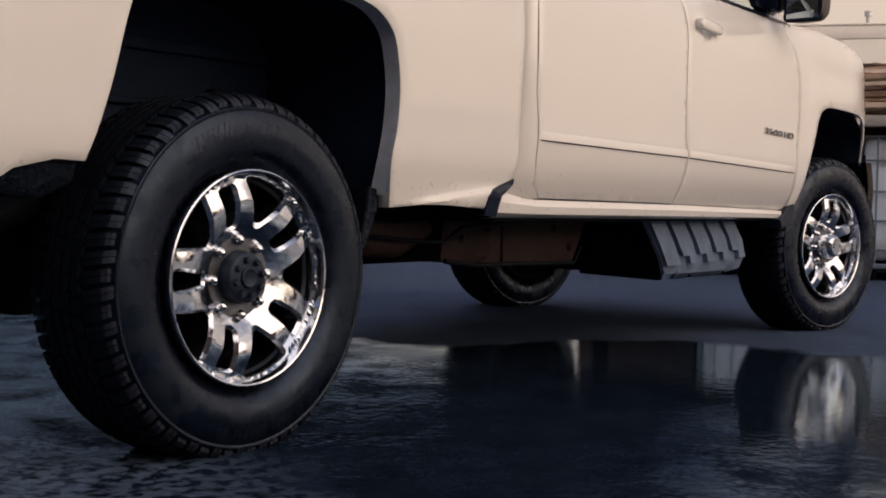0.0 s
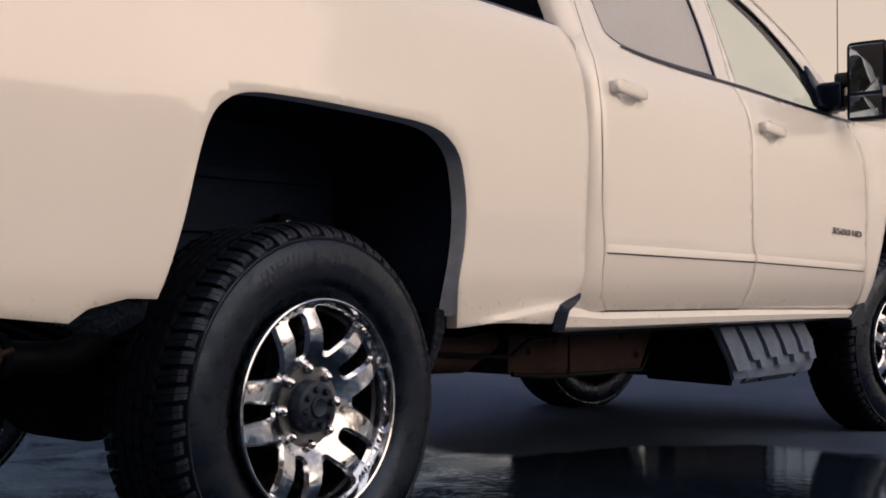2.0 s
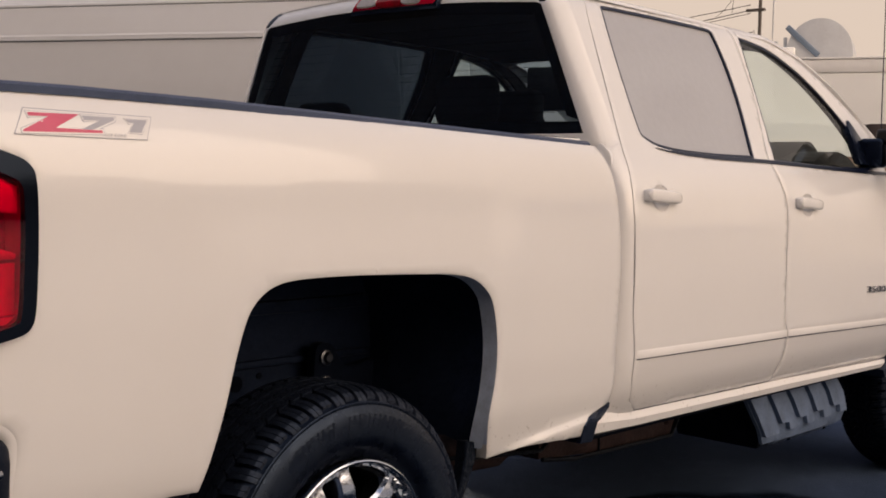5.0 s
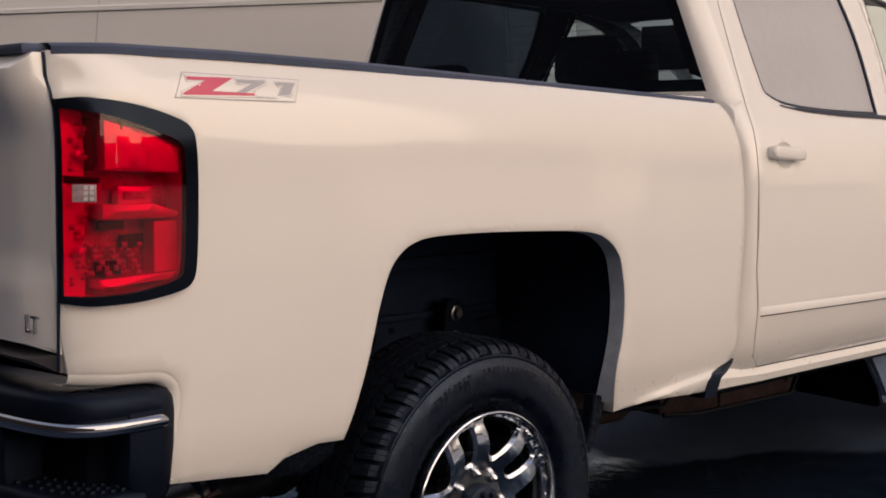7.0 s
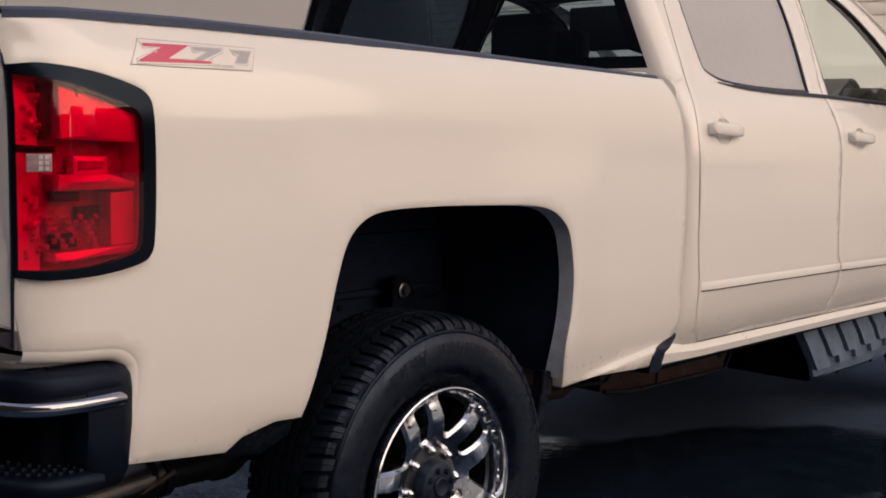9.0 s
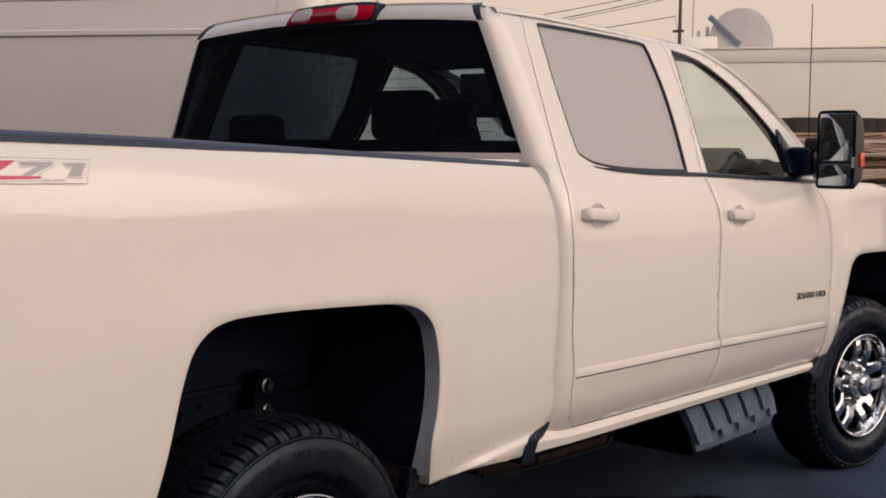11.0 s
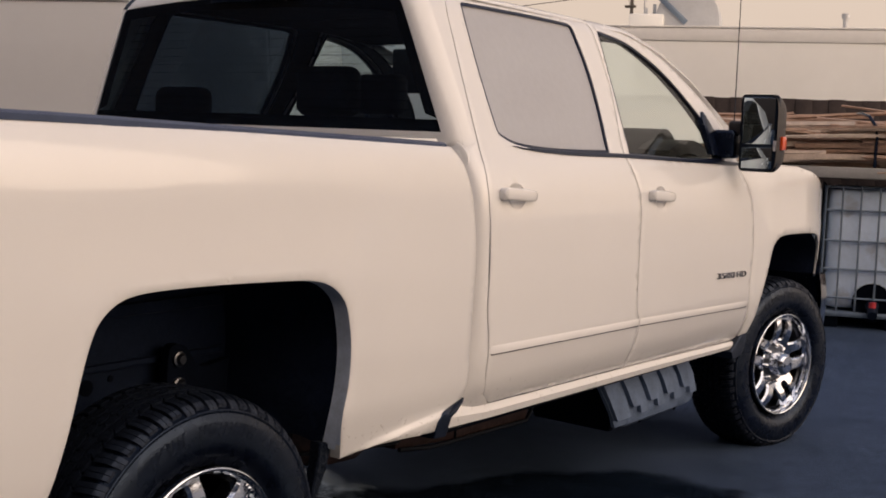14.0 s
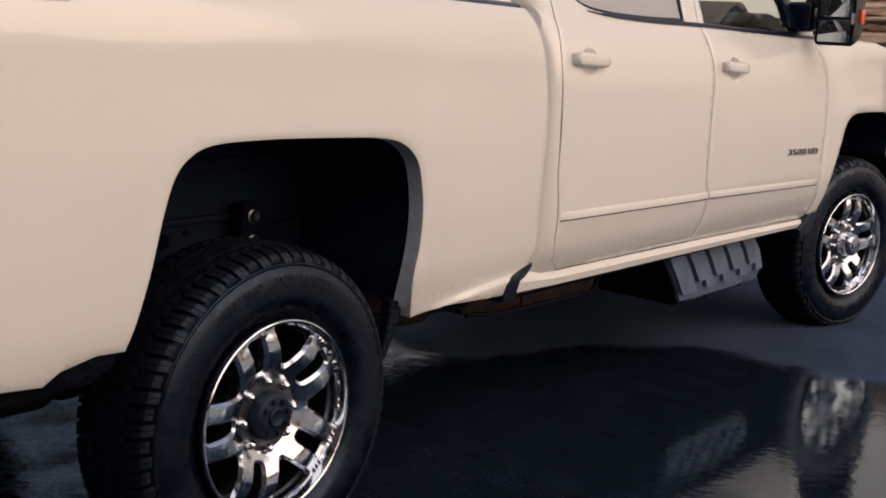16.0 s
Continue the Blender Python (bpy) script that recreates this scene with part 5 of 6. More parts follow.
    for start, count in ((2.75, 16), (5.75, 16), (0.35, 12)):
        for k in range(count):
            if k % 5 != 4:
                a = start + k * 0.030
                mark(0.303, 0.313, a, a + 0.010 + 0.010 * rng.random(), 0.0, 0.0010)
    bmesh.ops.recalc_face_normals(bm, faces=bm.faces[:])
    bmesh.ops.recalc_face_normals(tread, faces=tread.faces[:])
    bmesh.ops.recalc_face_normals(blocks, faces=blocks.faces[:])
    for v in bm.verts[:] + tread.verts[:] + blocks.verts[:]:
        v.co.z = max(v.co.z, 0.001 + 0.02 * abs(v.co.y - face - 0.136) ** 2)

    # alloy face: five pairs of parallel spokes, a slot in each pair and a three-cornered window between pairs
    def dish(x, z):
        r = math.hypot(x - cx, z - cz)
        deep = float(np.interp(r, [0.06, 0.075, 0.10, 0.125, 0.15, 0.175, 0.20, 0.218, 0.230, 0.236, 0.2475], [0.056, 0.055, 0.042, 0.026, 0.0150, 0.0100, 0.0135, 0.0185, 0.0205, 0.015, 0.003]))
        # each spoke is crowned across its width
        a = (math.atan2(z - cz, x - cx) - turn + math.tau / 10) % (math.tau / 5) - math.tau / 10
        w = (abs(r * math.sin(a)) - 0.045) / 0.026
        fade = max(0.0, min(1.0, (r - 0.10) / 0.03, (0.228 - r) / 0.02))
        return face + deep + 0.0016 * fade * min(w * w, 1.2)
    def polar(r, a):
        return (cx + r * math.cos(a), cz + r * math.sin(a))
    holes, rings = [], []
    for k in range(5):
        a = turn + k * math.tau / 5
        b = a + math.tau / 10
        for grow, out in ((0.0, holes), (0.0075, rings)):
            slot = [(0.121 - grow, -0.013 - grow), (0.213 + grow, -0.023 - grow), (0.213 + grow, 0.023 + grow), (0.121 - grow, 0.013 + grow)]
            out.append([Vector((cx + u * math.cos(a) - w * math.sin(a), cz + u * math.sin(a) + w * math.cos(a))) for u, w in rounded(slot, 0.010 + grow, step=0.006)])
            off = 0.0712 - grow
            top = 0.2275 + grow * 0.6
            spread = lambda r: math.tau / 10 - math.asin(off / r)
            tip = [(r, spread(r)) for r in (off / 0.535, 0.155 - grow, 0.19, top)]
            arc = [(top, spread(top) * t) for t in (0.6, 0.2, -0.2, -0.6)]
            loop = [polar(r, b + d) for r, d in tip + arc + [(r, -d) for r, d in tip[::-1]]]
            out.append(rounded(loop, 0.007 + grow, step=0.006))
    outline = [Vector(polar(0.2400, k * math.tau / 96)) for k in range(96)]
    bmr = panel(outline, dish, holes, step=0.009, thick=0.045, round_by=0.0085, rings=rings)
    wheel = part("wheel", bmr, CHROME, truck, "polished split-spoke alloy wheel", sharp=28, mirror=flip)
    part("tyre", bm, RUBBER, wheel, "wet black all-terrain tyre", sharp=30, mirror=flip)
    tagged(part("tread", tread, TREAD, wheel, sharp=30, mirror=flip), "wet black tread blocks", kind="stuff")
    tagged(part("tread_shoulder", blocks, SHOULDER, wheel, sharp=30, mirror=flip), "dusty black shoulder blocks", kind="stuff")
    part("rim_lip", lathe([(0.246, 0.020), (0.2495, 0.003), (0.2488, -0.003), (0.2455, -0.005), (0.2415, -0.003), (0.2395, 0.004), (0.236, 0.026)], (cx, face, cz), 96), CHROME, wheel, mirror=flip)
    part("rim_barrel", lathe([(0.236, 0.026), (0.232, 0.035), (0.222, 0.05), (0.222, 0.25), (0.245, 0.27)], (cx, face, cz), 96), BARREL, wheel, "dull alloy rim barrel", mirror=flip)
    part("brake_backing", lathe([(0.03, 0.225), (0.18, 0.225), (0.2205, 0.215), (0.2205, 0.235), (0.03, 0.245)], (cx, face, cz), 48), DARK, wheel, mirror=flip)
    part("brake_disc", lathe([(0.05, 0.130), (0.19, 0.130), (0.195, 0.138), (0.195, 0.158), (0.05, 0.158)], (cx, face, cz), 48), DARK, wheel, mirror=flip)
    if hub == "rear":
        bmh = lathe([(0.0, 0.012), (0.050, 0.012), (0.057, 0.016), (0.061, 0.026), (0.065, 0.07)], (cx, face, cz), 40)
        for k in range(8):
            a = k * math.tau / 8 + 0.2
            lathe([(0.0, 0.002), (0.0065, 0.002), (0.0085, 0.005), (0.009, 0.016)], (cx + 0.042 * math.cos(a), face, cz + 0.042 * math.sin(a)), 8, bmh)
        lathe([(0.0, 0.009), (0.014, 0.009), (0.021, 0.006), (0.024, 0.008), (0.025, 0.016)], (cx, face, cz), 20, bmh)
        part("hub_cap", bmh, BLACK, wheel, "black studded hub cap", mirror=flip)
    else:
        part("hub_cap", lathe([(0.0, -0.030), (0.040, -0.028), (0.052, -0.018), (0.058, 0.0), (0.064, 0.07)], (cx, face, cz), 40), CHROME, wheel, "chrome domed hub cap", mirror=flip)
        plate = [Vector((cx + dx, cz + dz)) for dx, dz in ((-0.030, -0.008), (-0.010, -0.008), (-0.010, -0.016), (0.010, -0.016), (0.010, -0.006), (0.030, -0.004), (0.026, 0.010), (0.010, 0.010), (0.010, 0.016), (-0.010, 0.016), (-0.010, 0.008), (-0.026, 0.008))]
        part("hub_plate", panel(plate, lambda x, z: face - 0.033, step=0.02, thick=0.006, ring=0), DARK, wheel, mirror=flip)
    part("hub_seat", lathe([(0.060, 0.060), (0.062, 0.046), (0.098, 0.0455), (0.101, 0.052)], (cx, face, cz), 48), BARREL, wheel, "brushed ring under the lug nuts", mirror=flip)
    for k in range(8):
        a = k * math.tau / 8 + 0.05
        c = (cx + 0.084 * math.cos(a), face + 0.022, cz + 0.087 * math.sin(a))
        part("lug_nut", lathe([(0.0, 0.004), (0.005, 0.0052), (0.0095, 0.009), (0.0125, 0.016), (0.0125, 0.021), (0.010, 0.027), (0.016, 0.029), (0.017, 0.036)], c, 14), BRIGHT, wheel, mirror=flip)
    if steer:
        pivot = Matrix.Translation((cx + 0.015, 0.86 if far else -0.86, 0))
        wheel.matrix_basis = pivot @ Matrix.Rotation(radians(steer), 4, "Z") @ pivot.inverted()


AX = 0.404
make_wheel(0.0, AX, math.pi, "rear", False)
make_wheel(BASE, AX, 0.21, "front", False, -13.0)
make_wheel(0.0, AX, 0.5, "rear", True)
make_wheel(BASE, AX, 0.9, "front", True, -13.0)

# ---- rear bumper ----
HALF = [(-0.900, 0.984), (-0.935, 1.000), (-1.02, 1.004), (-1.078, 0.992), (-1.120, 0.955), (-1.145, 0.88), (-1.165, 0.76), (-1.20, 0.55), (-1.225, 0.28), (-1.235, 0.0)]
plan = curve(HALF, 6, closed=False)
PLAN = [(p[0], -p[1]) for p in plan] + [(p[0], p[1]) for p in plan[-2::-1]]


def swept(rows, first=0, last=None, droop=0.0):
    """rows: (z, outward offset) of a section, swept along a stretch of the bumper's plan."""
    last = len(PLAN) - 1 if last is None else last
    bm = bmesh.new()
    lines = []
    for i in range(first, last + 1):
        a, b = PLAN[max(i - 1, 0)], PLAN[min(i + 1, len(PLAN) - 1)]
        t = Vector((b[0] - a[0], b[1] - a[1])).normalized()
        nrm = Vector((-t[1], t[0]))
        if nrm.dot(Vector((PLAN[i][0] + 0.7, PLAN[i][1] * 0.6))) < 0:
            nrm = -nrm
        end = min(i - first, last - i)
        k = 1.0 if end >= 2 else (0.75, 0.95)[end]
        lines.append([bm.verts.new((PLAN[i][0] + nrm[0] * o, PLAN[i][1] + nrm[1] * o, z if k == 1 else rows[len(rows) // 2][0] * (1 - k) + z * k)) for z, o in rows])
    for u, v in zip(lines, lines[1:]):
        for j in range(len(rows) - 1):
            bm.faces.new((u[j], v[j], v[j + 1], u[j + 1]))
    bm.faces.new(lines[0])
    bm.faces.new(lines[-1])
    bmesh.ops.recalc_face_normals(bm, faces=bm.faces[:])
    return bm


N = len(PLAN) - 1
bumper = part("rear_bumper", swept([(0.835, -0.16), (0.842, -0.03), (0.836, -0.008), (0.826, 0.0), (0.80, 0.003), (0.785, -0.004), (0.770, -0.02), (0.765, -0.12)], 6, N - 6), BUMPER, truck, "black rear bumper with a chrome strip", sharp=50)
part("bumper_strip", swept([(0.792, -0.01), (0.790, 0.006), (0.782, 0.012), (0.770, 0.011), (0.762, 0.005), (0.760, -0.01)], 5, N - 5), STRIP, bumper, "chrome strip", sharp=60)
part("lower_bumper", swept([(0.766, -0.075), (0.72, -0.085), (0.66, -0.085), (0.64, -0.08), (0.62, -0.10)]), DARK, bumper, "dark recessed lower bumper", sharp=50)
for a0, a1 in ((0, 11), (N - 11, N)):
    part("bumper_corner", swept([(0.833, -0.12), (0.840, -0.03), (0.834, -0.009), (0.822, 0.0005), (0.79, 0.0035), (0.70, 0.002), (0.63, -0.005), (0.606, -0.02), (0.60, -0.12)], a0, a1), BUMPER, bumper, sharp=60)
part("bumper_middle", swept([(0.768, -0.10), (0.768, -0.004), (0.70, 0.0), (0.62, -0.008), (0.598, -0.03), (0.60, -0.12)], 34, N - 34), BUMPER, bumper, sharp=50)
for a0, a1, s in ((9, 36, -1), (N - 36, N - 9, 1)):
    pad = part("step_pad", swept([(0.648, -0.13), (0.650, -0.01), (0.644, 0.004), (0.628, 0.008), (0.612, 0.0), (0.612, -0.12)], a0, a1), BUMPER, bumper, "dimpled black step pad", sharp=60)
    for i in range(a0 + 2, a1 - 1, 2):
        for off in (0.02, 0.045, 0.07):
            q = Vector(PLAN[i]) * (1 - off / 1.2)
            part("pad_stud", box((q[0] - 0.005, q[1] - 0.005, 0.645), (q[0] + 0.005, q[1] + 0.005, 0.656), 0.002), BUMPER, pad)
for far in (False, True):
    VAL = [(-0.455, 0.652, 1), (-0.535, 0.655, 1), (-0.612, 0.632, 1), (-0.638, 0.605, 1), (-0.610, 0.588), (-0.53, 0.578, 1), (-0.462, 0.61)]
    part("rear_valance", panel(curve(VAL, 5), lambda x, z: bed_y(z) + 0.022 + 0.1 * max(0.62 - z, 0), step=0.03, thick=0.04, ring=0.006), FLAP, truck, "black wet valance behind the wheel", mirror=far)
    part("mud_flap", panel(curve([(0.470, 0.622, 1), (0.512, 0.616, 1), (0.508, 0.56), (0.462, 0.46, 1), (0.440, 0.46, 1), (0.462, 0.55)], 5), lambda x, z: -0.935 + 0.02 * (0.62 - z), step=0.04, thick=0.03, ring=0.004), FLAP, truck, "black mud flap", mirror=far)

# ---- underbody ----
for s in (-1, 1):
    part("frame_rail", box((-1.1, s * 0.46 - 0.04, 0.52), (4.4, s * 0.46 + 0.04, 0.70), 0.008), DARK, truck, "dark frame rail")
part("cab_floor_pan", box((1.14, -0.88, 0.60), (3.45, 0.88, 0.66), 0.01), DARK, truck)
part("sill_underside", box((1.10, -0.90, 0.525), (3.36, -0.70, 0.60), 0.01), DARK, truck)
bm = tube([(0, -0.75, AX), (0, -0.2, AX), (0, -0.12, AX), (0, 0.12, AX), (0, 0.2, AX), (0, 0.75, AX)], [0.06, 0.062, 0.15, 0.15, 0.062, 0.06], 18)
part("rear_axle", bm, STEEL, truck, "rusty rear axle housing")
# unseen spare tyre, added to keep the view under the tail dark
bm = bmesh.new()
lathe([(0.10, 0.03), (0.20, 0.02), (0.24, 0.0), (0.31, -0.012), (0.37, 0.0), (0.395, 0.035), (0.40, 0.08), (0.40, 0.16), (0.395, 0.20), (0.37, 0.235), (0.31, 0.25), (0.24, 0.24), (0.10, 0.20)], (0, 0, 0), 48, bm)
bm.transform(Matrix.Translation((-0.66, 0.0, 0.285)) @ Matrix.Rotation(radians(90), 4, "X"))
part("spare_tyre", bm, RUBBER, truck, "dark spare tyre slung under the bed")
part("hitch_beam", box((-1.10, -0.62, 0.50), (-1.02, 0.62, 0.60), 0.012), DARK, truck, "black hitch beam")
# unseen block, added to darken what the puddle mirrors under the engine
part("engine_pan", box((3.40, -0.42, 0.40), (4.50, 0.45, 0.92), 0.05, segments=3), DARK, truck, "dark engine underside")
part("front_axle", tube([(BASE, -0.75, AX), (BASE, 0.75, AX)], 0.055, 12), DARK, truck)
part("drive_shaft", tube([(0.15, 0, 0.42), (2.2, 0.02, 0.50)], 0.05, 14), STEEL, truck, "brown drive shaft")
# unseen tank, added to block light from the far side under the truck
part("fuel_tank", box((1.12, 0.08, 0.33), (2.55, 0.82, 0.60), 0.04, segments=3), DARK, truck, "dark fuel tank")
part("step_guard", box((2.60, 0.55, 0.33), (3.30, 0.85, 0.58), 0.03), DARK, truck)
part("transmission_shield", panel(curve([(1.29, 0.385, 1), (1.45, 0.372, 1), (2.09, 0.362, 1), (2.20, 0.53, 1), (1.30, 0.53, 1)], 4), lambda x, z: -0.60 + 0.03 * ease((1.47 - x) / 0.02), step=0.05, thick=0.3, ring=0.01), STEEL, truck, "rusty brown crossmember")
pipe = part("exhaust_pipe", tube([(-0.74, -0.80, 0.545), (-0.55, -0.78, 0.535), (-0.40, -0.70, 0.56), (-0.22, -0.55, 0.66), (0.2, -0.40, 0.70), (0.8, -0.32, 0.52), (2.6, -0.30, 0.48)], 0.034, 14), PIPE, truck, "sooty exhaust pipe")
part("exhaust_tip", tube([(-0.96, -0.84, 0.535), (-0.93, -0.835, 0.537), (-0.72, -0.80, 0.545)], [0.042, 0.044, 0.042], 18), SHEET_TIP, pipe, "bright exhaust tip")
for x in (-0.755, -0.715):
    part("clamp_band", tube([(x, -0.80, 0.545), (x + 0.018, -0.80, 0.545)], 0.047, 18), DARK, pipe, "dark clamp band")
part("clamp_bolt", tube([(-0.79, -0.847, 0.530), (-0.70, -0.847, 0.560)], 0.006, 8), STEEL, pipe)
shield_y = -0.604
for x, z in ((1.36, 0.46), (1.52, 0.495), (1.95, 0.49), (2.06, 0.42)):
    part("shield_bolt", lathe([(0.0, -0.010), (0.009, -0.010), (0.012, -0.004), (0.016, -0.002), (0.016, 0.004)], (x, shield_y, z), 10), STEEL, truck)
part("shield_lip", tube([(1.29, shield_y + 0.02, 0.386), (1.45, shield_y, 0.370), (2.09, shield_y, 0.360), (2.14, shield_y, 0.42)], 0.008, 8), PIPE, truck)
part("shield_seam", tube([(1.60, shield_y, 0.37), (1.60, shield_y, 0.53)], 0.004, 6), PIPE, truck)
part("brake_line", tube([(0.6, -0.62, 0.50), (0.9, -0.66, 0.47), (1.15, -0.68, 0.455), (1.30, -0.64, 0.50), (1.8, -0.66, 0.525), (2.3, -0.66, 0.53)], 0.007, 8), PIPE, truck, "thin brake line")
part("spring_hanger", tube([(0.72, -0.56, 0.52), (0.86, -0.58, 0.47), (1.02, -0.58, 0.46), (1.18, -0.58, 0.50)], [0.05, 0.06, 0.055, 0.03], 12), STEEL, truck, "rusty spring hanger")
for s in (-1, 1):
    for k in range(3):
        part("leaf_spring", grid(24, 1, lambda u, v: (-0.68 + 1.42 * u + 0.06 * k * (1 - 2 * u), s * 0.52 - 0.035 + 0.07 * v, 0.47 + 0.14 * (2 * u - 1) ** 2 + 0.013 * k), thick=(0, 0, 0.011)), DARK, truck)
    part("shock_absorber", tube([(0.16, s * 0.40, 0.40), (0.30, s * 0.42, 0.90)], 0.032, 12), LINER, truck)
bracket = part("spring_bracket", panel(curve([(0.235, 0.72, 1), (0.245, 0.86), (0.30, 0.865), (0.36, 0.80), (0.47, 0.81, 1), (0.46, 0.70, 1)], 4), lambda x, z: -0.585, step=0.05, thick=0.03), GUSSET, truck, "dark spring bracket")
for dz in (0.76, 0.832):
    part("bolt", lathe([(0.0, -0.018), (0.012, -0.018), (0.016, -0.008), (0.022, -0.006), (0.022, 0.004)], (0.272, -0.588, dz), 12), BARREL, bracket, "worn bolt head")

# ribbed grey guard hung below the sill
def guard_at(u, z, out=0.0):
    """A place on the guard's face: u runs to the front, z is height."""
    k = (0.53 - z) / 0.24
    x0, x1 = 2.27 + 0.12 * k + 0.10 * max(k - 0.8, 0), 3.08 + 0.06 * math.sin(min(k, 1) * math.pi)
    y = float(np.interp(z, [0.285, 0.315, 0.37, 0.53], [-0.80, -0.842, -0.848, -0.808]))
    return (x0 + (x1 - x0) * u, y - out, z)


def guard_foot(u):
    """The lower edge of the guard: a short tab at its rear, then a flange that climbs to the front."""
    return 0.318 if u < 0.16 else 0.292 + 0.030 * max(u - 0.75, 0) / 0.25


def slab(front, deep, bm=None):
    """A plate whose face is the outline given and whose back lies deep behind it along y."""
    bm = bm or bmesh.new()
    a = [bm.verts.new(p) for p in front]
    b = [bm.verts.new((p[0], p[1] + deep, p[2])) for p in front]
    bm.faces.new(a)
    bm.faces.new(b[::-1])
    for k in range(len(a)):
        bm.faces.new((a[k], b[k], b[(k + 1) % len(a)], a[(k + 1) % len(a)]))
    bmesh.ops.recalc_face_normals(bm, faces=bm.faces[:])
    return bm


guard_ob = part("tank_guard", grid(48, 10, lambda u, v: guard_at(u, 0.53 + (guard_foot(u) - 0.53) * v), thick=(0.0, 0.015, 0.0)), GREY, truck, "grey ribbed plastic tank guard", sharp=40)
for k in range(5):
    u0, u1 = 0.005 + 0.203 * k, 0.160 + 0.203 * k
    um = u0 + 0.45 * (u1 - u0)
    low, lower = 0.383 + 0.004 * k, 0.352 + 0.004 * k
    if k == 0:
        low = lower
    lip = [guard_at(u, z, 0.020) for u, z in ((u0, 0.53), (u0, (0.53 + low) / 2), (u0, low), (um, low), (um, lower), (u1, lower), (u1, (0.53 + lower) / 2), (u1, 0.53))]
    part("guard_rib", slab(lip, 0.024), GREY, guard_ob, sharp=30)
for u in (0.34, 0.82):
    at = guard_at(u, 0.305)
    part("guard_bolt", lathe([(0.0, -0.006), (0.006, -0.006), (0.009, 0.002)], at, 8), DARK, guard_ob)
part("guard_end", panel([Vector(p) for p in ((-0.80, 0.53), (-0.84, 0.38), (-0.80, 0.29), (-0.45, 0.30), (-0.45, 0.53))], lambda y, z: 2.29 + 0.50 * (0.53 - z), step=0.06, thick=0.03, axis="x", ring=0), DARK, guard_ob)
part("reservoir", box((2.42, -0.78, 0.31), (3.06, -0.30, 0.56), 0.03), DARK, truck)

# ---- cabin ----
def seat(x, y, wide, name, rest_y, rest_top):
    def back(u, v):
        a = v * math.tau
        z = 0.95 + 0.52 * u
        k = 1 - 0.25 * u**3
        return (x - 0.10 * u + 0.07 * math.copysign(abs(math.cos(a)) ** 0.6, math.cos(a)), y + wide * k * math.copysign(abs(math.sin(a)) ** 0.5, math.sin(a)), z)
    bm = grid(10, 24, back)
    box((x - 0.02, y - wide, 0.80), (x + 0.50, y + wide, 0.97), 0.05, bm)
    ob = part(name, bm, CLOTH, truck, "dark cloth cabin seat", sharp=60)
    bmh = bmesh.new()
    box((x - 0.10, rest_y - 0.13, rest_top - 0.18), (x, rest_y + 0.13, rest_top), 0.04, bmh, 4)
    part("headrest", bmh, CLOTH, ob, sharp=60)


for y in (-0.40, 0.40):
    seat(2.42, y, 0.27, "front_seat", y, 1.73)
seat(1.42, -0.42, 0.33, "rear_seat", -0.15, 1.70)
seat(1.42, 0.42, 0.33, "rear_seat", 0.60, 1.62)
part("dashboard", grid(10, 16, lambda u, v: (3.28 - 0.32 * math.sin(u * math.pi / 2), (v - 0.5) * 1.5, 1.02 + 0.36 * math.cos(u * math.pi / 2) + 0.02 * math.sin(v * math.pi * 3)), thick=(0.05, 0, 0)), CLOTH, truck, "dark dashboard", sharp=60)
# two humps added to give the dark silhouettes low in the front window
part("instrument_hood", grid(10, 8, lambda u, v: (3.24 + 0.32 * u, -0.52 + 0.24 * v, 1.30 + 0.235 * math.sin(math.pi * min(0.15 + 0.8 * u, 1)) ** 0.6), thick=(0, 0, -0.06)), CLOTH, truck, "dark hump added on the dashboard", sharp=60)
part("dash_end", grid(10, 4, lambda u, v: (3.06 + 0.48 * u, -0.70 + 0.16 * v, 1.28 + 0.205 * math.sin(math.pi * (0.2 + 0.7 * u)) ** 0.5), thick=(0, 0, -0.06)), CLOTH, truck, sharp=60)
part("steering_wheel", tube([(2.88 + 0.07 * math.sin(a), 0.40 + 0.19 * math.cos(a), 1.30 + 0.175 * math.sin(a)) for a in np.linspace(0, math.tau, 28, endpoint=False)], 0.016, 8, closed=True), CLOTH, truck, "black steering wheel")
part("rear_mirror", box((2.98, -0.12, 1.72), (3.0, 0.12, 1.78), 0.01), SATIN, truck)
part("sun_visor", box((2.72, 0.10, 1.66), (2.745, 0.62, 1.87), 0.010, segments=3), CLOTH, truck, "dark folded sun visor")
part("headliner", grid(12, 12, lambda u, v: (1.20 + 1.35 * u, (v - 0.5) * 1.26, roof_edge(1.2 + 1.35 * u) - 0.04)), CLOTH, truck)

# ---- white van beyond the truck ----
VX, VY = 4.27, 2.93
van = thing("cargo_van", "tall white cargo van parked behind the pickup", "van", (VX, VY, 0))
van.rotation_euler = (0, 0, math.atan2(0.916, -0.40))
# own axes: x runs along the van to its nose, y to its far side, z up
def van_section(v):
    """Half section from the near sill over the roof to the far sill: (y, z)."""
    pts = [(0.0, 0.45), (-0.03, 0.9), (-0.02, 1.3), (0.02, 2.0), (0.07, 2.36), (0.14, 2.62), (0.26, 2.77), (0.5, 2.83), (1.0, 2.85), (1.5, 2.83), (1.74, 2.77), (1.86, 2.62), (1.93, 2.36), (1.98, 2.0), (2.02, 1.3), (2.03, 0.9), (2.0, 0.45)]
    t = v * (len(pts) - 1)
    i = min(int(t), len(pts) - 2)
    f = t - i
    return pts[i][0] * (1 - f) + pts[i + 1][0] * f, pts[i][1] * (1 - f) + pts[i + 1][1] * f


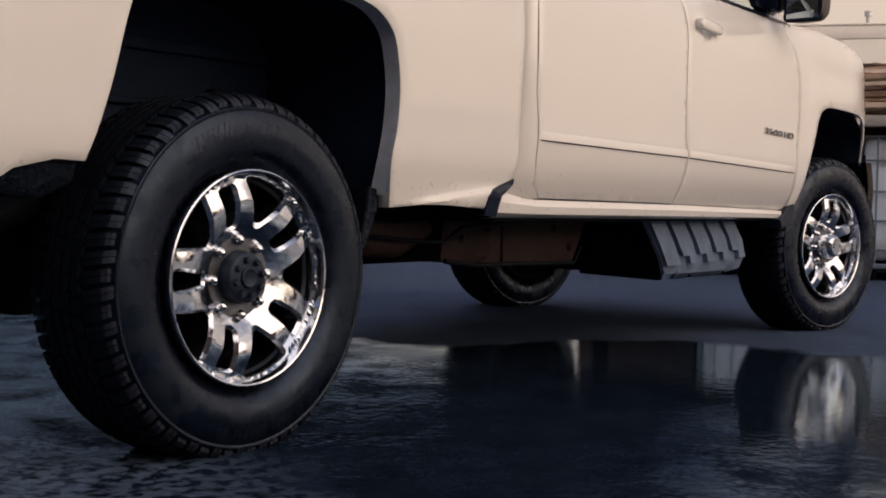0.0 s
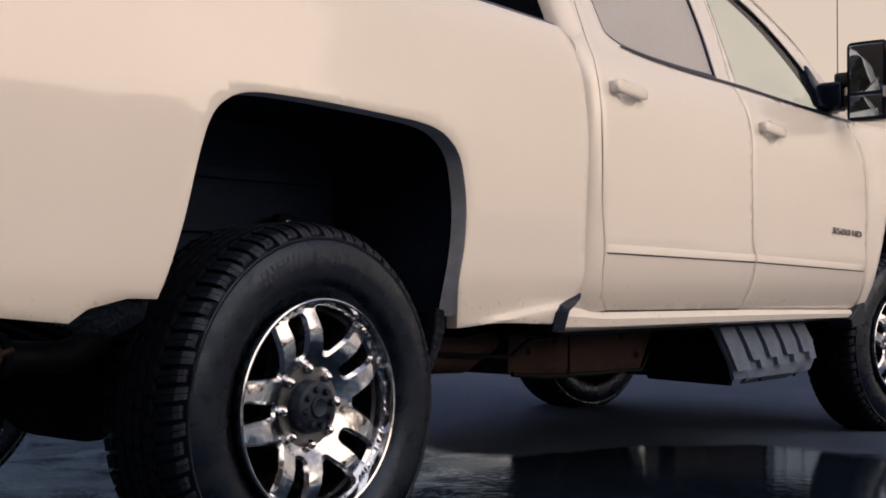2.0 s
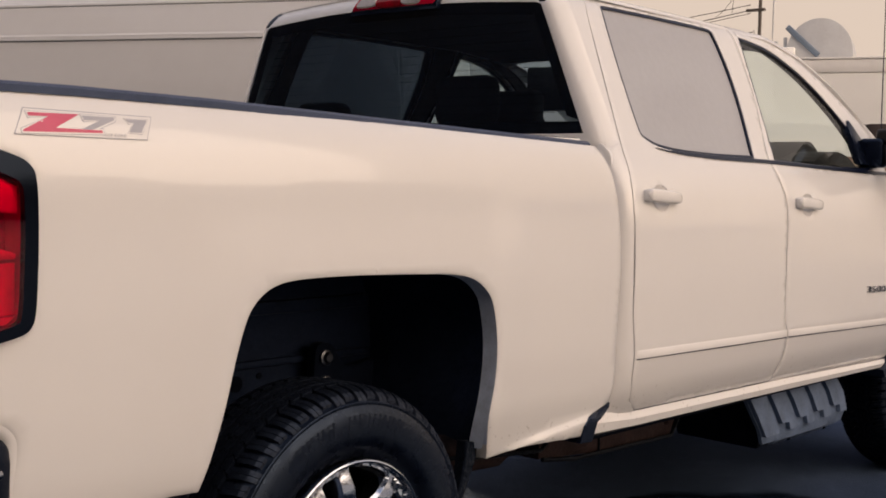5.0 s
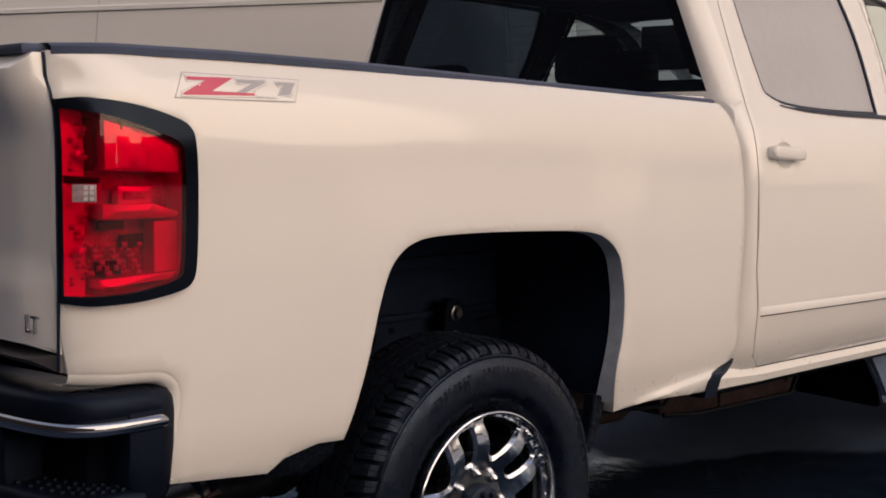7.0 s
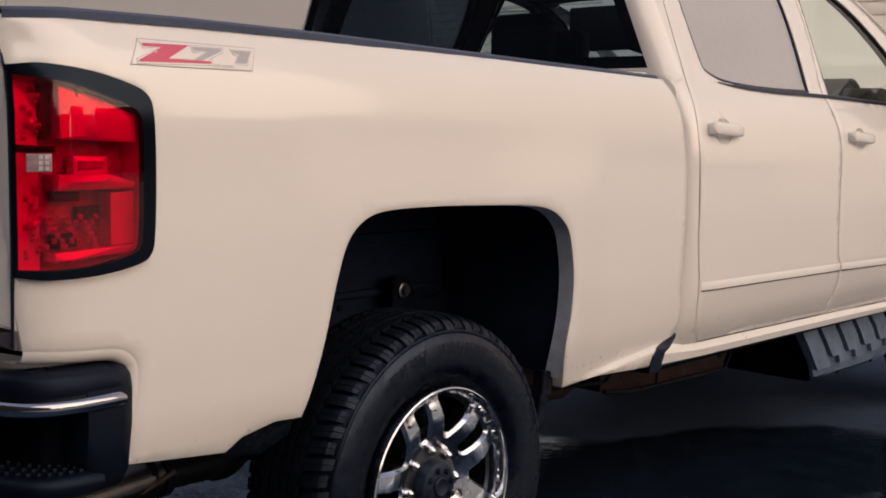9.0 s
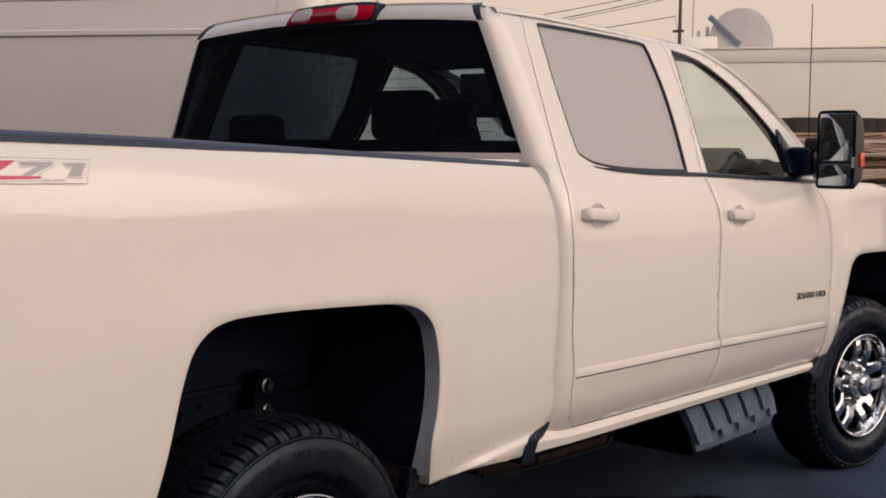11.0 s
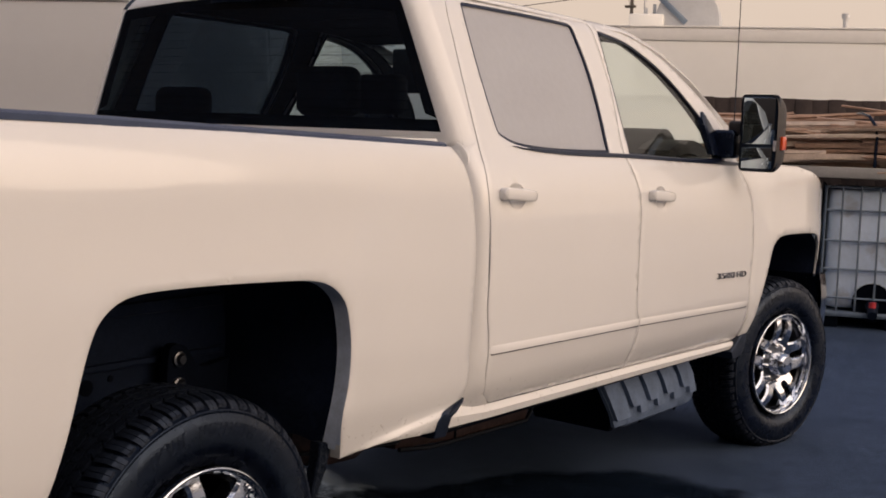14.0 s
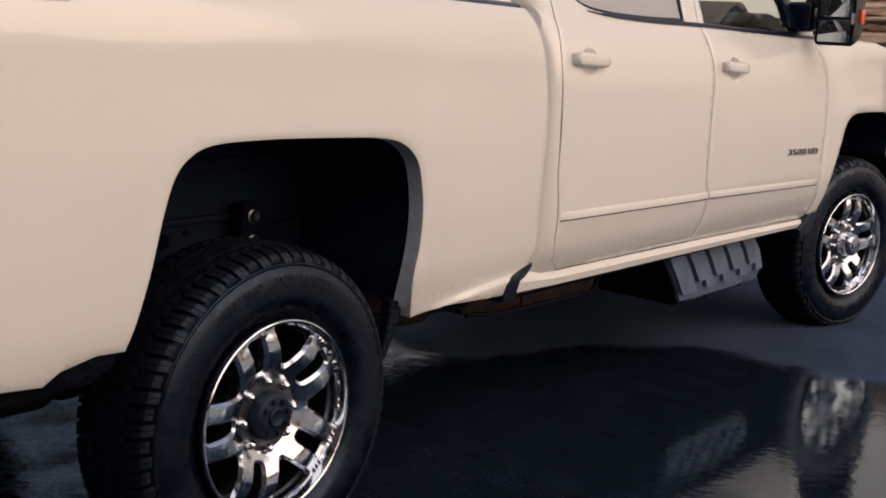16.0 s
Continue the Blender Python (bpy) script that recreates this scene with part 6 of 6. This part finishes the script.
def van_skin(u, v):
    y, z = van_section(v)
    x = 5.8 * u
    tail = ease(1 - x / 0.20)
    z -= 0.10 * tail * ease((z - 2.2) / 0.6)
    y += (1.0 - y) * 0.06 * tail
    x += 0.10 * ease((z - 1.6) / 1.2) * tail
    return (x, y, z)


part("van_body", grid(60, 96, van_skin), VAN, van, "white ribbed van side", sharp=40)
part("rear_end", panel([Vector((van_section(v)[0] + (1.0 - van_section(v)[0]) * 0.06, van_section(v)[1] - 0.10 * ease((van_section(v)[1] - 2.2) / 0.6))) for v in np.linspace(0, 1, 60)], lambda y, z: 0.005 + 0.10 * ease((z - 1.6) / 1.2), step=0.2, thick=0.03, axis="x", ring=0.02), VAN, van, "white rear doors")
for s0, s1 in ((0.13, 0.96), (1.04, 1.87)):
    DOORV = curve([(s0, 0.6), (s1, 0.6), (s1, 2.55), ((s0 + 0.14) if s0 < 1 else s1 - 0.14, 2.6), (s0 + 0.04, 2.3)], 4)
    part("rear_door", panel(DOORV, lambda y, z: -0.012 + 0.10 * ease((z - 1.6) / 1.2), step=0.2, thick=0.02, axis="x", ring=0.01), VAN, van, "white van door")
part("marker_lamp", box((0.045, 0.40, 2.672), (0.075, 0.60, 2.698), 0.008), RED, van, "red roof marker lamp")
def van_y(z):
    return float(np.interp(z, [0.45, 0.9, 1.3, 2.0, 2.36, 2.62, 2.77], [0.0, -0.03, -0.02, 0.02, 0.07, 0.14, 0.26]))


for z0, tall, deep in ((2.325, 0.050, 0.014), (2.595, 0.030, 0.008), (1.18, 0.06, 0.012)):
    prof = [(0.0, 0.001), (0.004, -deep), (tall * 0.7, -deep), (tall, 0.0)]
    part("side_rib", grid(2, 3, lambda u, v: (0.44 + 5.2 * u, van_y(z0 + prof[round(v * 3)][0]) + prof[round(v * 3)][1], z0 + prof[round(v * 3)][0])), VAN, van, "pressed white rib", sharp=20)
    # thin grey line along the rib's lower edge
    part("rib_joint", tube([(0.44, van_y(z0) - 0.001, z0 - 0.003), (5.6, van_y(z0) - 0.001, z0 - 0.003)], 0.0022, 5), SEAM, van)
for x in (0.42, 3.5):
    part("panel_seam", tube([(x, van_y(z) - 0.001, z) for z in np.linspace(0.5, 2.74, 24)], 0.0025, 5), SEAM, van)
part("sill_trim", box((0.1, -0.05, 0.30), (5.7, 0.05, 0.48), 0.02), BLACK, van)
for x in (0.95, 4.75):
    for y in (0.13, 1.87):
        part("van_wheel", lathe([(0.0, -0.08), (0.19, -0.08), (0.20, -0.11), (0.32, -0.10), (0.345, -0.06), (0.345, 0.06), (0.32, 0.10), (0.0, 0.10)], (x, y, 0.345), 36), RUBBER, van, "black van wheel")
part("nose", grid(12, 12, lambda u, v: (5.8 + 0.75 * math.sin(u * math.pi / 2), 0.03 + 1.94 * v, 2.75 * (1 - 0.62 * ease(u)) if u < 1 else 0.5), thick=(0, 0, -0.4)), VAN, van, "white van nose")

for ob in van.children:
    ob.data.transform(Matrix.Diagonal((1, -1, 1, 1)))
    ob.data.flip_normals()

# ---- yard behind the truck: rack, timber, totes, fence, building ----
AWAY = math.atan2(0.34, 0.94)


def yard(x, y, z=0.0):
    """A place by distance along the line of sight to the rack and offset to its left."""
    c, s = math.cos(AWAY), math.sin(AWAY)
    return (8.15 + x * c - y * s, 0.05 + x * s + y * c, z)


def yard_thing(name, label, category, x, y, z=0.0, group=""):
    ob = thing(name, label, category, yard(x, y, z), group)
    ob.rotation_euler = (0, 0, AWAY)
    return ob


def tote(x, y):
    """A caged liquid tote: its face looks along its own -x."""
    t = yard_thing("liquid_tote", "white plastic liquid tote in a grey wire cage on a pallet", "container", x, y, group="totes under the rack")
    bm = box((0.03, -0.55, 0.16), (0.97, 0.55, 1.15), 0.06, segments=3)
    part("bottle", bm, TOTE, t, "cloudy white plastic bottle")
    for z in (0.13, 0.25, 0.485, 0.72, 0.97, 1.16):
        part("cage_bar", tube([(0, -0.58, z), (0, 0.58, z)], 0.009, 6), GALV, t)
        part("cage_bar", tube([(0, 0.58, z), (1.0, 0.58, z)], 0.009, 6), GALV, t)
        part("cage_bar", tube([(0, -0.58, z), (1.0, -0.58, z)], 0.009, 6), GALV, t)
    for y0 in (0.58, 0.45, 0.305, 0.16, 0.02, -0.125, -0.27, -0.415, -0.58):
        part("cage_bar", tube([(-0.012, y0, 0.12), (-0.012, y0, 1.165)], 0.008, 6), GALV, t)
    for k in range(1, 5):
        for s in (-0.585, 0.585):
            part("cage_bar", tube([(0.2 * k, s, 0.12), (0.2 * k, s, 1.165)], 0.008, 6), GALV, t)
    part("cage_sill", box((-0.03, -0.60, 0.095), (1.0, 0.60, 0.135), 0.01), GALV, t)
    for y0 in (-0.5, 0.0, 0.5):
        part("pallet_foot", box((0.0, y0 - 0.07, 0.0), (0.95, y0 + 0.07, 0.095), 0.01), DARK, t)
    valve = part("valve_body", tube([(-0.005, 0.17, 0.20), (-0.05, 0.17, 0.17), (-0.12, 0.17, 0.13)], [0.055, 0.045, 0.04], 12), BLACK, t, "black outlet valve")
    part("valve_cap", tube([(-0.07, 0.17, 0.19), (-0.07, 0.17, 0.235)], [0.03, 0.026], 10), REDCAP, valve, "red valve cap")
    part("valve_well", lathe([(0.0, 0.0), (0.16, 0.0), (0.16, 0.01)], (0, 0, 0), 20), DARK, valve).matrix_basis = Matrix.Translation((0.024, 0.17, 0.22)) @ Matrix.Rotation(radians(90), 4, "Z")
    return t


first = tote(0.05, -0.36)
copy_thing(first, pose(*yard(0.05, 0.88), 0, 0, math.degrees(AWAY)))
copy_thing(first, pose(*yard(0.05, -1.60), 0, 0, math.degrees(AWAY)))

rack = yard_thing("storage_rack", "heavy rack with a worn grey front beam", "rack", 0, 0)
part("front_beam", box((-0.10, -3.2, 1.235), (0.06, 2.6, 1.325), 0.012), CONCRETE, rack, "weathered grey beam")
part("deck", box((0.06, -3.2, 1.25), (1.5, 2.6, 1.31), 0.01), FENCE, rack)
for y in (-3.1, -1.0, 1.55, 2.5):
    for x in (1.15, 1.42):
        part("rack_post", box((x, y - 0.05, 0), (x + 0.09, y + 0.05, 1.25), 0.008), DARK, rack)
pile = yard_thing("timber_pile", "loose pile of thin split reddish timber", "timber", 0, 0)
rng = random.Random(11)
shapes = []
for k in range(10):
    bm = bmesh.new()
    length = 1.2 + 0.16 * k
    rings = []
    for i in range(6):
        u = i / 5
        w, h = (0.018 + 0.010 * rng.random()) * (1 - 0.35 * abs(u - 0.5)), 0.007 + 0.008 * rng.random()
        oy, oz = 0.03 * math.sin(u * 3 + k), 0.02 * math.sin(u * 4 + 2 * k)
        rings.append([bm.verts.new((oy + a * w, (u - 0.5) * length, oz + b * h)) for a, b in ((-1, -1), (1, -0.7), (0.8, 1), (-0.9, 0.8))])
    for a, b in zip(rings, rings[1:]):
        for j in range(4):
            bm.faces.new((a[j], a[(j + 1) % 4], b[(j + 1) % 4], b[j]))
    bm.faces.new(rings[0])
    bm.faces.new(rings[-1])
    bmesh.ops.recalc_face_normals(bm, faces=bm.faces[:])
    me = bpy.data.meshes.new("stick")
    bm.to_mesh(me)
    bm.free()
    me.materials.append(STICK if k % 3 else STICK2)
    shapes.append(me)
for k in range(290):
    ob = new("stick", shapes[rng.randrange(10)])
    ob.parent = pile
    layer = rng.random()
    depth = rng.random() ** 1.6
    ob.matrix_basis = pose(-0.04 + 1.1 * depth, -2.6 + 4.6 * rng.random(), 1.34 + 0.37 * layer * (0.85 + 0.25 * depth), rng.gauss(0, 3.0), rng.uniform(0, 360), rng.gauss(0, 5))
strap = [(-0.09, -0.13, 1.33), (-0.10, -0.13, 1.45), (-0.09, -0.135, 1.58), (-0.07, -0.12, 1.66), (-0.03, -0.07, 1.735), (0.08, -0.02, 1.76), (0.5, 0.0, 1.77)]
part("strap", tube(strap, 0.014, 6), SATIN, pile, "dark binding strap")
part("pile_core", box((0.10, -2.9, 1.31), (1.25, 2.3, 1.64), 0.03), STICK, pile)

fence = yard_thing("board_fence", "dark brown vertical board fence", "fence", 1.72, 0)
for k in range(46):
    w = 0.153
    y = -4.2 + k * 0.152
    part("board", box((0.01 * (k % 2), y, 0.0), (0.03 + 0.01 * (k % 2), y + w, 1.925 + 0.004 * math.sin(k * 2.3)), 0.003), FENCE, fence)

hall = yard_thing("workshop_building", "long low white flat-roofed workshop building", "building", 8.0, 0)
part("front_wall", box((0, -14, 0), (0.3, 16, 2.95), 0.01), STUCCO, hall, "white painted block wall")
part("parapet", box((-0.015, -14, 2.953), (0.3, 16, 3.14), 0.012), TRIM_GREY, hall, "pale parapet band")
part("parapet_cap", box((-0.03, -14, 3.143), (0.36, 16, 3.17), 0.006), TRIM_GREY, hall)
part("side_wall", box((0.3, 15.7, 0), (9, 16, 3.0), 0.01), STUCCO, hall)
part("side_wall", box((0.3, -14, 0), (9, -13.7, 3.0), 0.01), STUCCO, hall)
part("roof", box((0.3, -13.7, 2.9), (9, 15.7, 3.0)), STUCCO, hall)
for y in (-8, -2.4, 3.1, 8.6):
    part("parapet_joint", box((-0.019, y, 2.96), (-0.013, y + 0.01, 3.14)), SHEET, hall)
part("wall_panel", box((-0.03, -3.2, 2.60), (-0.002, -0.79, 2.945), 0.006), mat("tan_panel", (0.52, 0.44, 0.34), 0.7, vary=0.08), hall, "tan board on the wall")
hood_vent = yard_thing("roof_ventilator", "grey sheet metal roof ventilator hood", "ventilator", 10.0, 2.27, 3.0)
half = [Vector((0.50 * math.cos(a), 0.42 + 0.53 * math.sin(a))) for a in np.linspace(0, math.pi, 30)] + [Vector((-0.5, 0.0)), Vector((0.5, 0.0))]
part("drum", panel(half, lambda y, z: -0.3, step=0.2, thick=0.9, axis="x", ring=0.03), SHEET, hood_vent, "half-round sheet drum")
part("baffle", box((-0.36, -0.03, 0.0), (-0.30, 0.06, 0.66), 0.01), GALV, hood_vent, "dark slanted baffle").matrix_basis = Matrix.Translation((0, 0.0, 0.38)) @ Matrix.Rotation(radians(-47), 4, "X")
plenum = yard_thing("roof_unit", "pale boxy roof unit", "roof unit", 9.9, 2.93, 3.0)
part("casing", box((-0.3, -0.30, 0.0), (0.5, 0.25, 0.50), 0.03), STUCCO, plenum)
for y, tall in ((-0.12, 0.68), (0.02, 0.62)):
    part("stub_pipe", tube([(0.0, y, 0.48), (0.0, y, tall)], 0.03, 10), SHEET, plenum)
vent = yard_thing("roof_vent_pipe", "grey capped roof vent pipe", "pipe", 8.6, -0.1, 2.99)
part("pipe", tube([(0, 0, 0), (0, 0, 0.36)], 0.035, 12), SHEET, vent)
part("cap", tube([(0, 0, 0.36), (0, 0, 0.43), (0, 0, 0.44)], [0.055, 0.06, 0.02], 12), SHEET, vent)
def afar(x, y, z):
    """A place moved out along the line of sight from the yard."""
    return (-2.07 + 2.5 * (x + 2.07), -3.09 + 2.5 * (y + 3.09), 1.48 + 2.5 * (z - 1.48))


px, py, _ = afar(20.0, 8.30, 0)
pole = thing("utility_pole", "weathered wooden utility pole with cross wires", "pole", (px, py, 0))
part("shaft", tube([(0, 0, 0), (0, 0, 8), (0, 0, 14.5)], [0.12, 0.085, 0.07], 14), POLE, pole)
part("crossarm", box((-0.08, -0.25, 9.65), (0.08, 0.7, 9.78), 0.01), POLE, pole)
part("bracket", box((-0.08, -0.2, 7.90), (0.08, 0.35, 8.02), 0.01), POLE, pole)
mx, my, _ = afar(20.2, 8.12, 0)
conduit = thing("conduit_mast", "thin grey conduit mast", "mast", (mx, my, 0))
part("mast", tube([(0, 0, 0), (0, 0, 10.35)], 0.05, 8), SHEET, conduit)
part("weatherhead", tube([(0, -0.03, 10.3), (0, 0.06, 10.5), (0, 0.16, 10.4)], 0.08, 8), SHEET, conduit)


def sag(a, b, drop, n=18):
    a, b = Vector(afar(*a)), Vector(afar(*b))
    return [a.lerp(b, i / n) - Vector((0, 0, 2.5 * drop * 4 * (i / n) * (1 - i / n))) for i in range(n + 1)]


CABLES = [((20, 8.5, 4.88), (19.5, 22, 4.15), 0.25, 0.03), ((20, 8.5, 4.78), (19.5, 22, 4.02), 0.32, 0.035), ((20, 8.5, 4.72), (19.5, 22, 3.95), 0.30, 0.025), ((20, 8.42, 4.36), (19.5, 22, 3.75), 0.2, 0.03), ((20, 8.42, 4.40), (20, 8.33, 4.1), 0.06, 0.02), ((20, 8.8, 5.6), (20, 8.9, 4.75), -0.02, 0.02), ((20, 8.6, 5.5), (20, 9.25, 4.7), 0.12, 0.02)]
for a, b, d, r in CABLES:
    cable = finish("overhead_cable", tube(sag(a, b, d), r * 0.65, 5), WIRE)
    tagged(cable, "thin dark overhead cable hung from the pole", "cable", "overhead cables")

# plain brick-brown wall, unseen, added to block sky behind the truck's tail
rear_hall = thing("rear_hall", "plain dark brown unseen wall added to block the sky", "building", (-10, -2, 0))
part("wall", box((-0.4, -28, 0), (0, 44, 11.0), 0.02), FENCE, rear_hall, "plain brown blocking wall")
# unseen houses added on the open side as a dark band for reflections
row_ob = thing("street_row", "unseen row of plain weathered gabled houses added for dark reflections", "building", (0, -30, 0))
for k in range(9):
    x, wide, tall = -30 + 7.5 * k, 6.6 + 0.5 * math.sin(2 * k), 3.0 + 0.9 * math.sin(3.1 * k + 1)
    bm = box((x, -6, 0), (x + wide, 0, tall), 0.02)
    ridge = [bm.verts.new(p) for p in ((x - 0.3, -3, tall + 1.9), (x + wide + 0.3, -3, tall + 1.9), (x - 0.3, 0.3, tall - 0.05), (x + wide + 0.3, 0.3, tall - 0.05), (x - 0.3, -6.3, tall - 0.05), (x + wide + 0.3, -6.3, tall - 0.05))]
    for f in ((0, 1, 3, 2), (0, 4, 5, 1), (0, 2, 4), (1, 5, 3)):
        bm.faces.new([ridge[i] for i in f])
    part("house", bm, HOUSE if k % 3 else FENCE, row_ob, "plain weathered house")
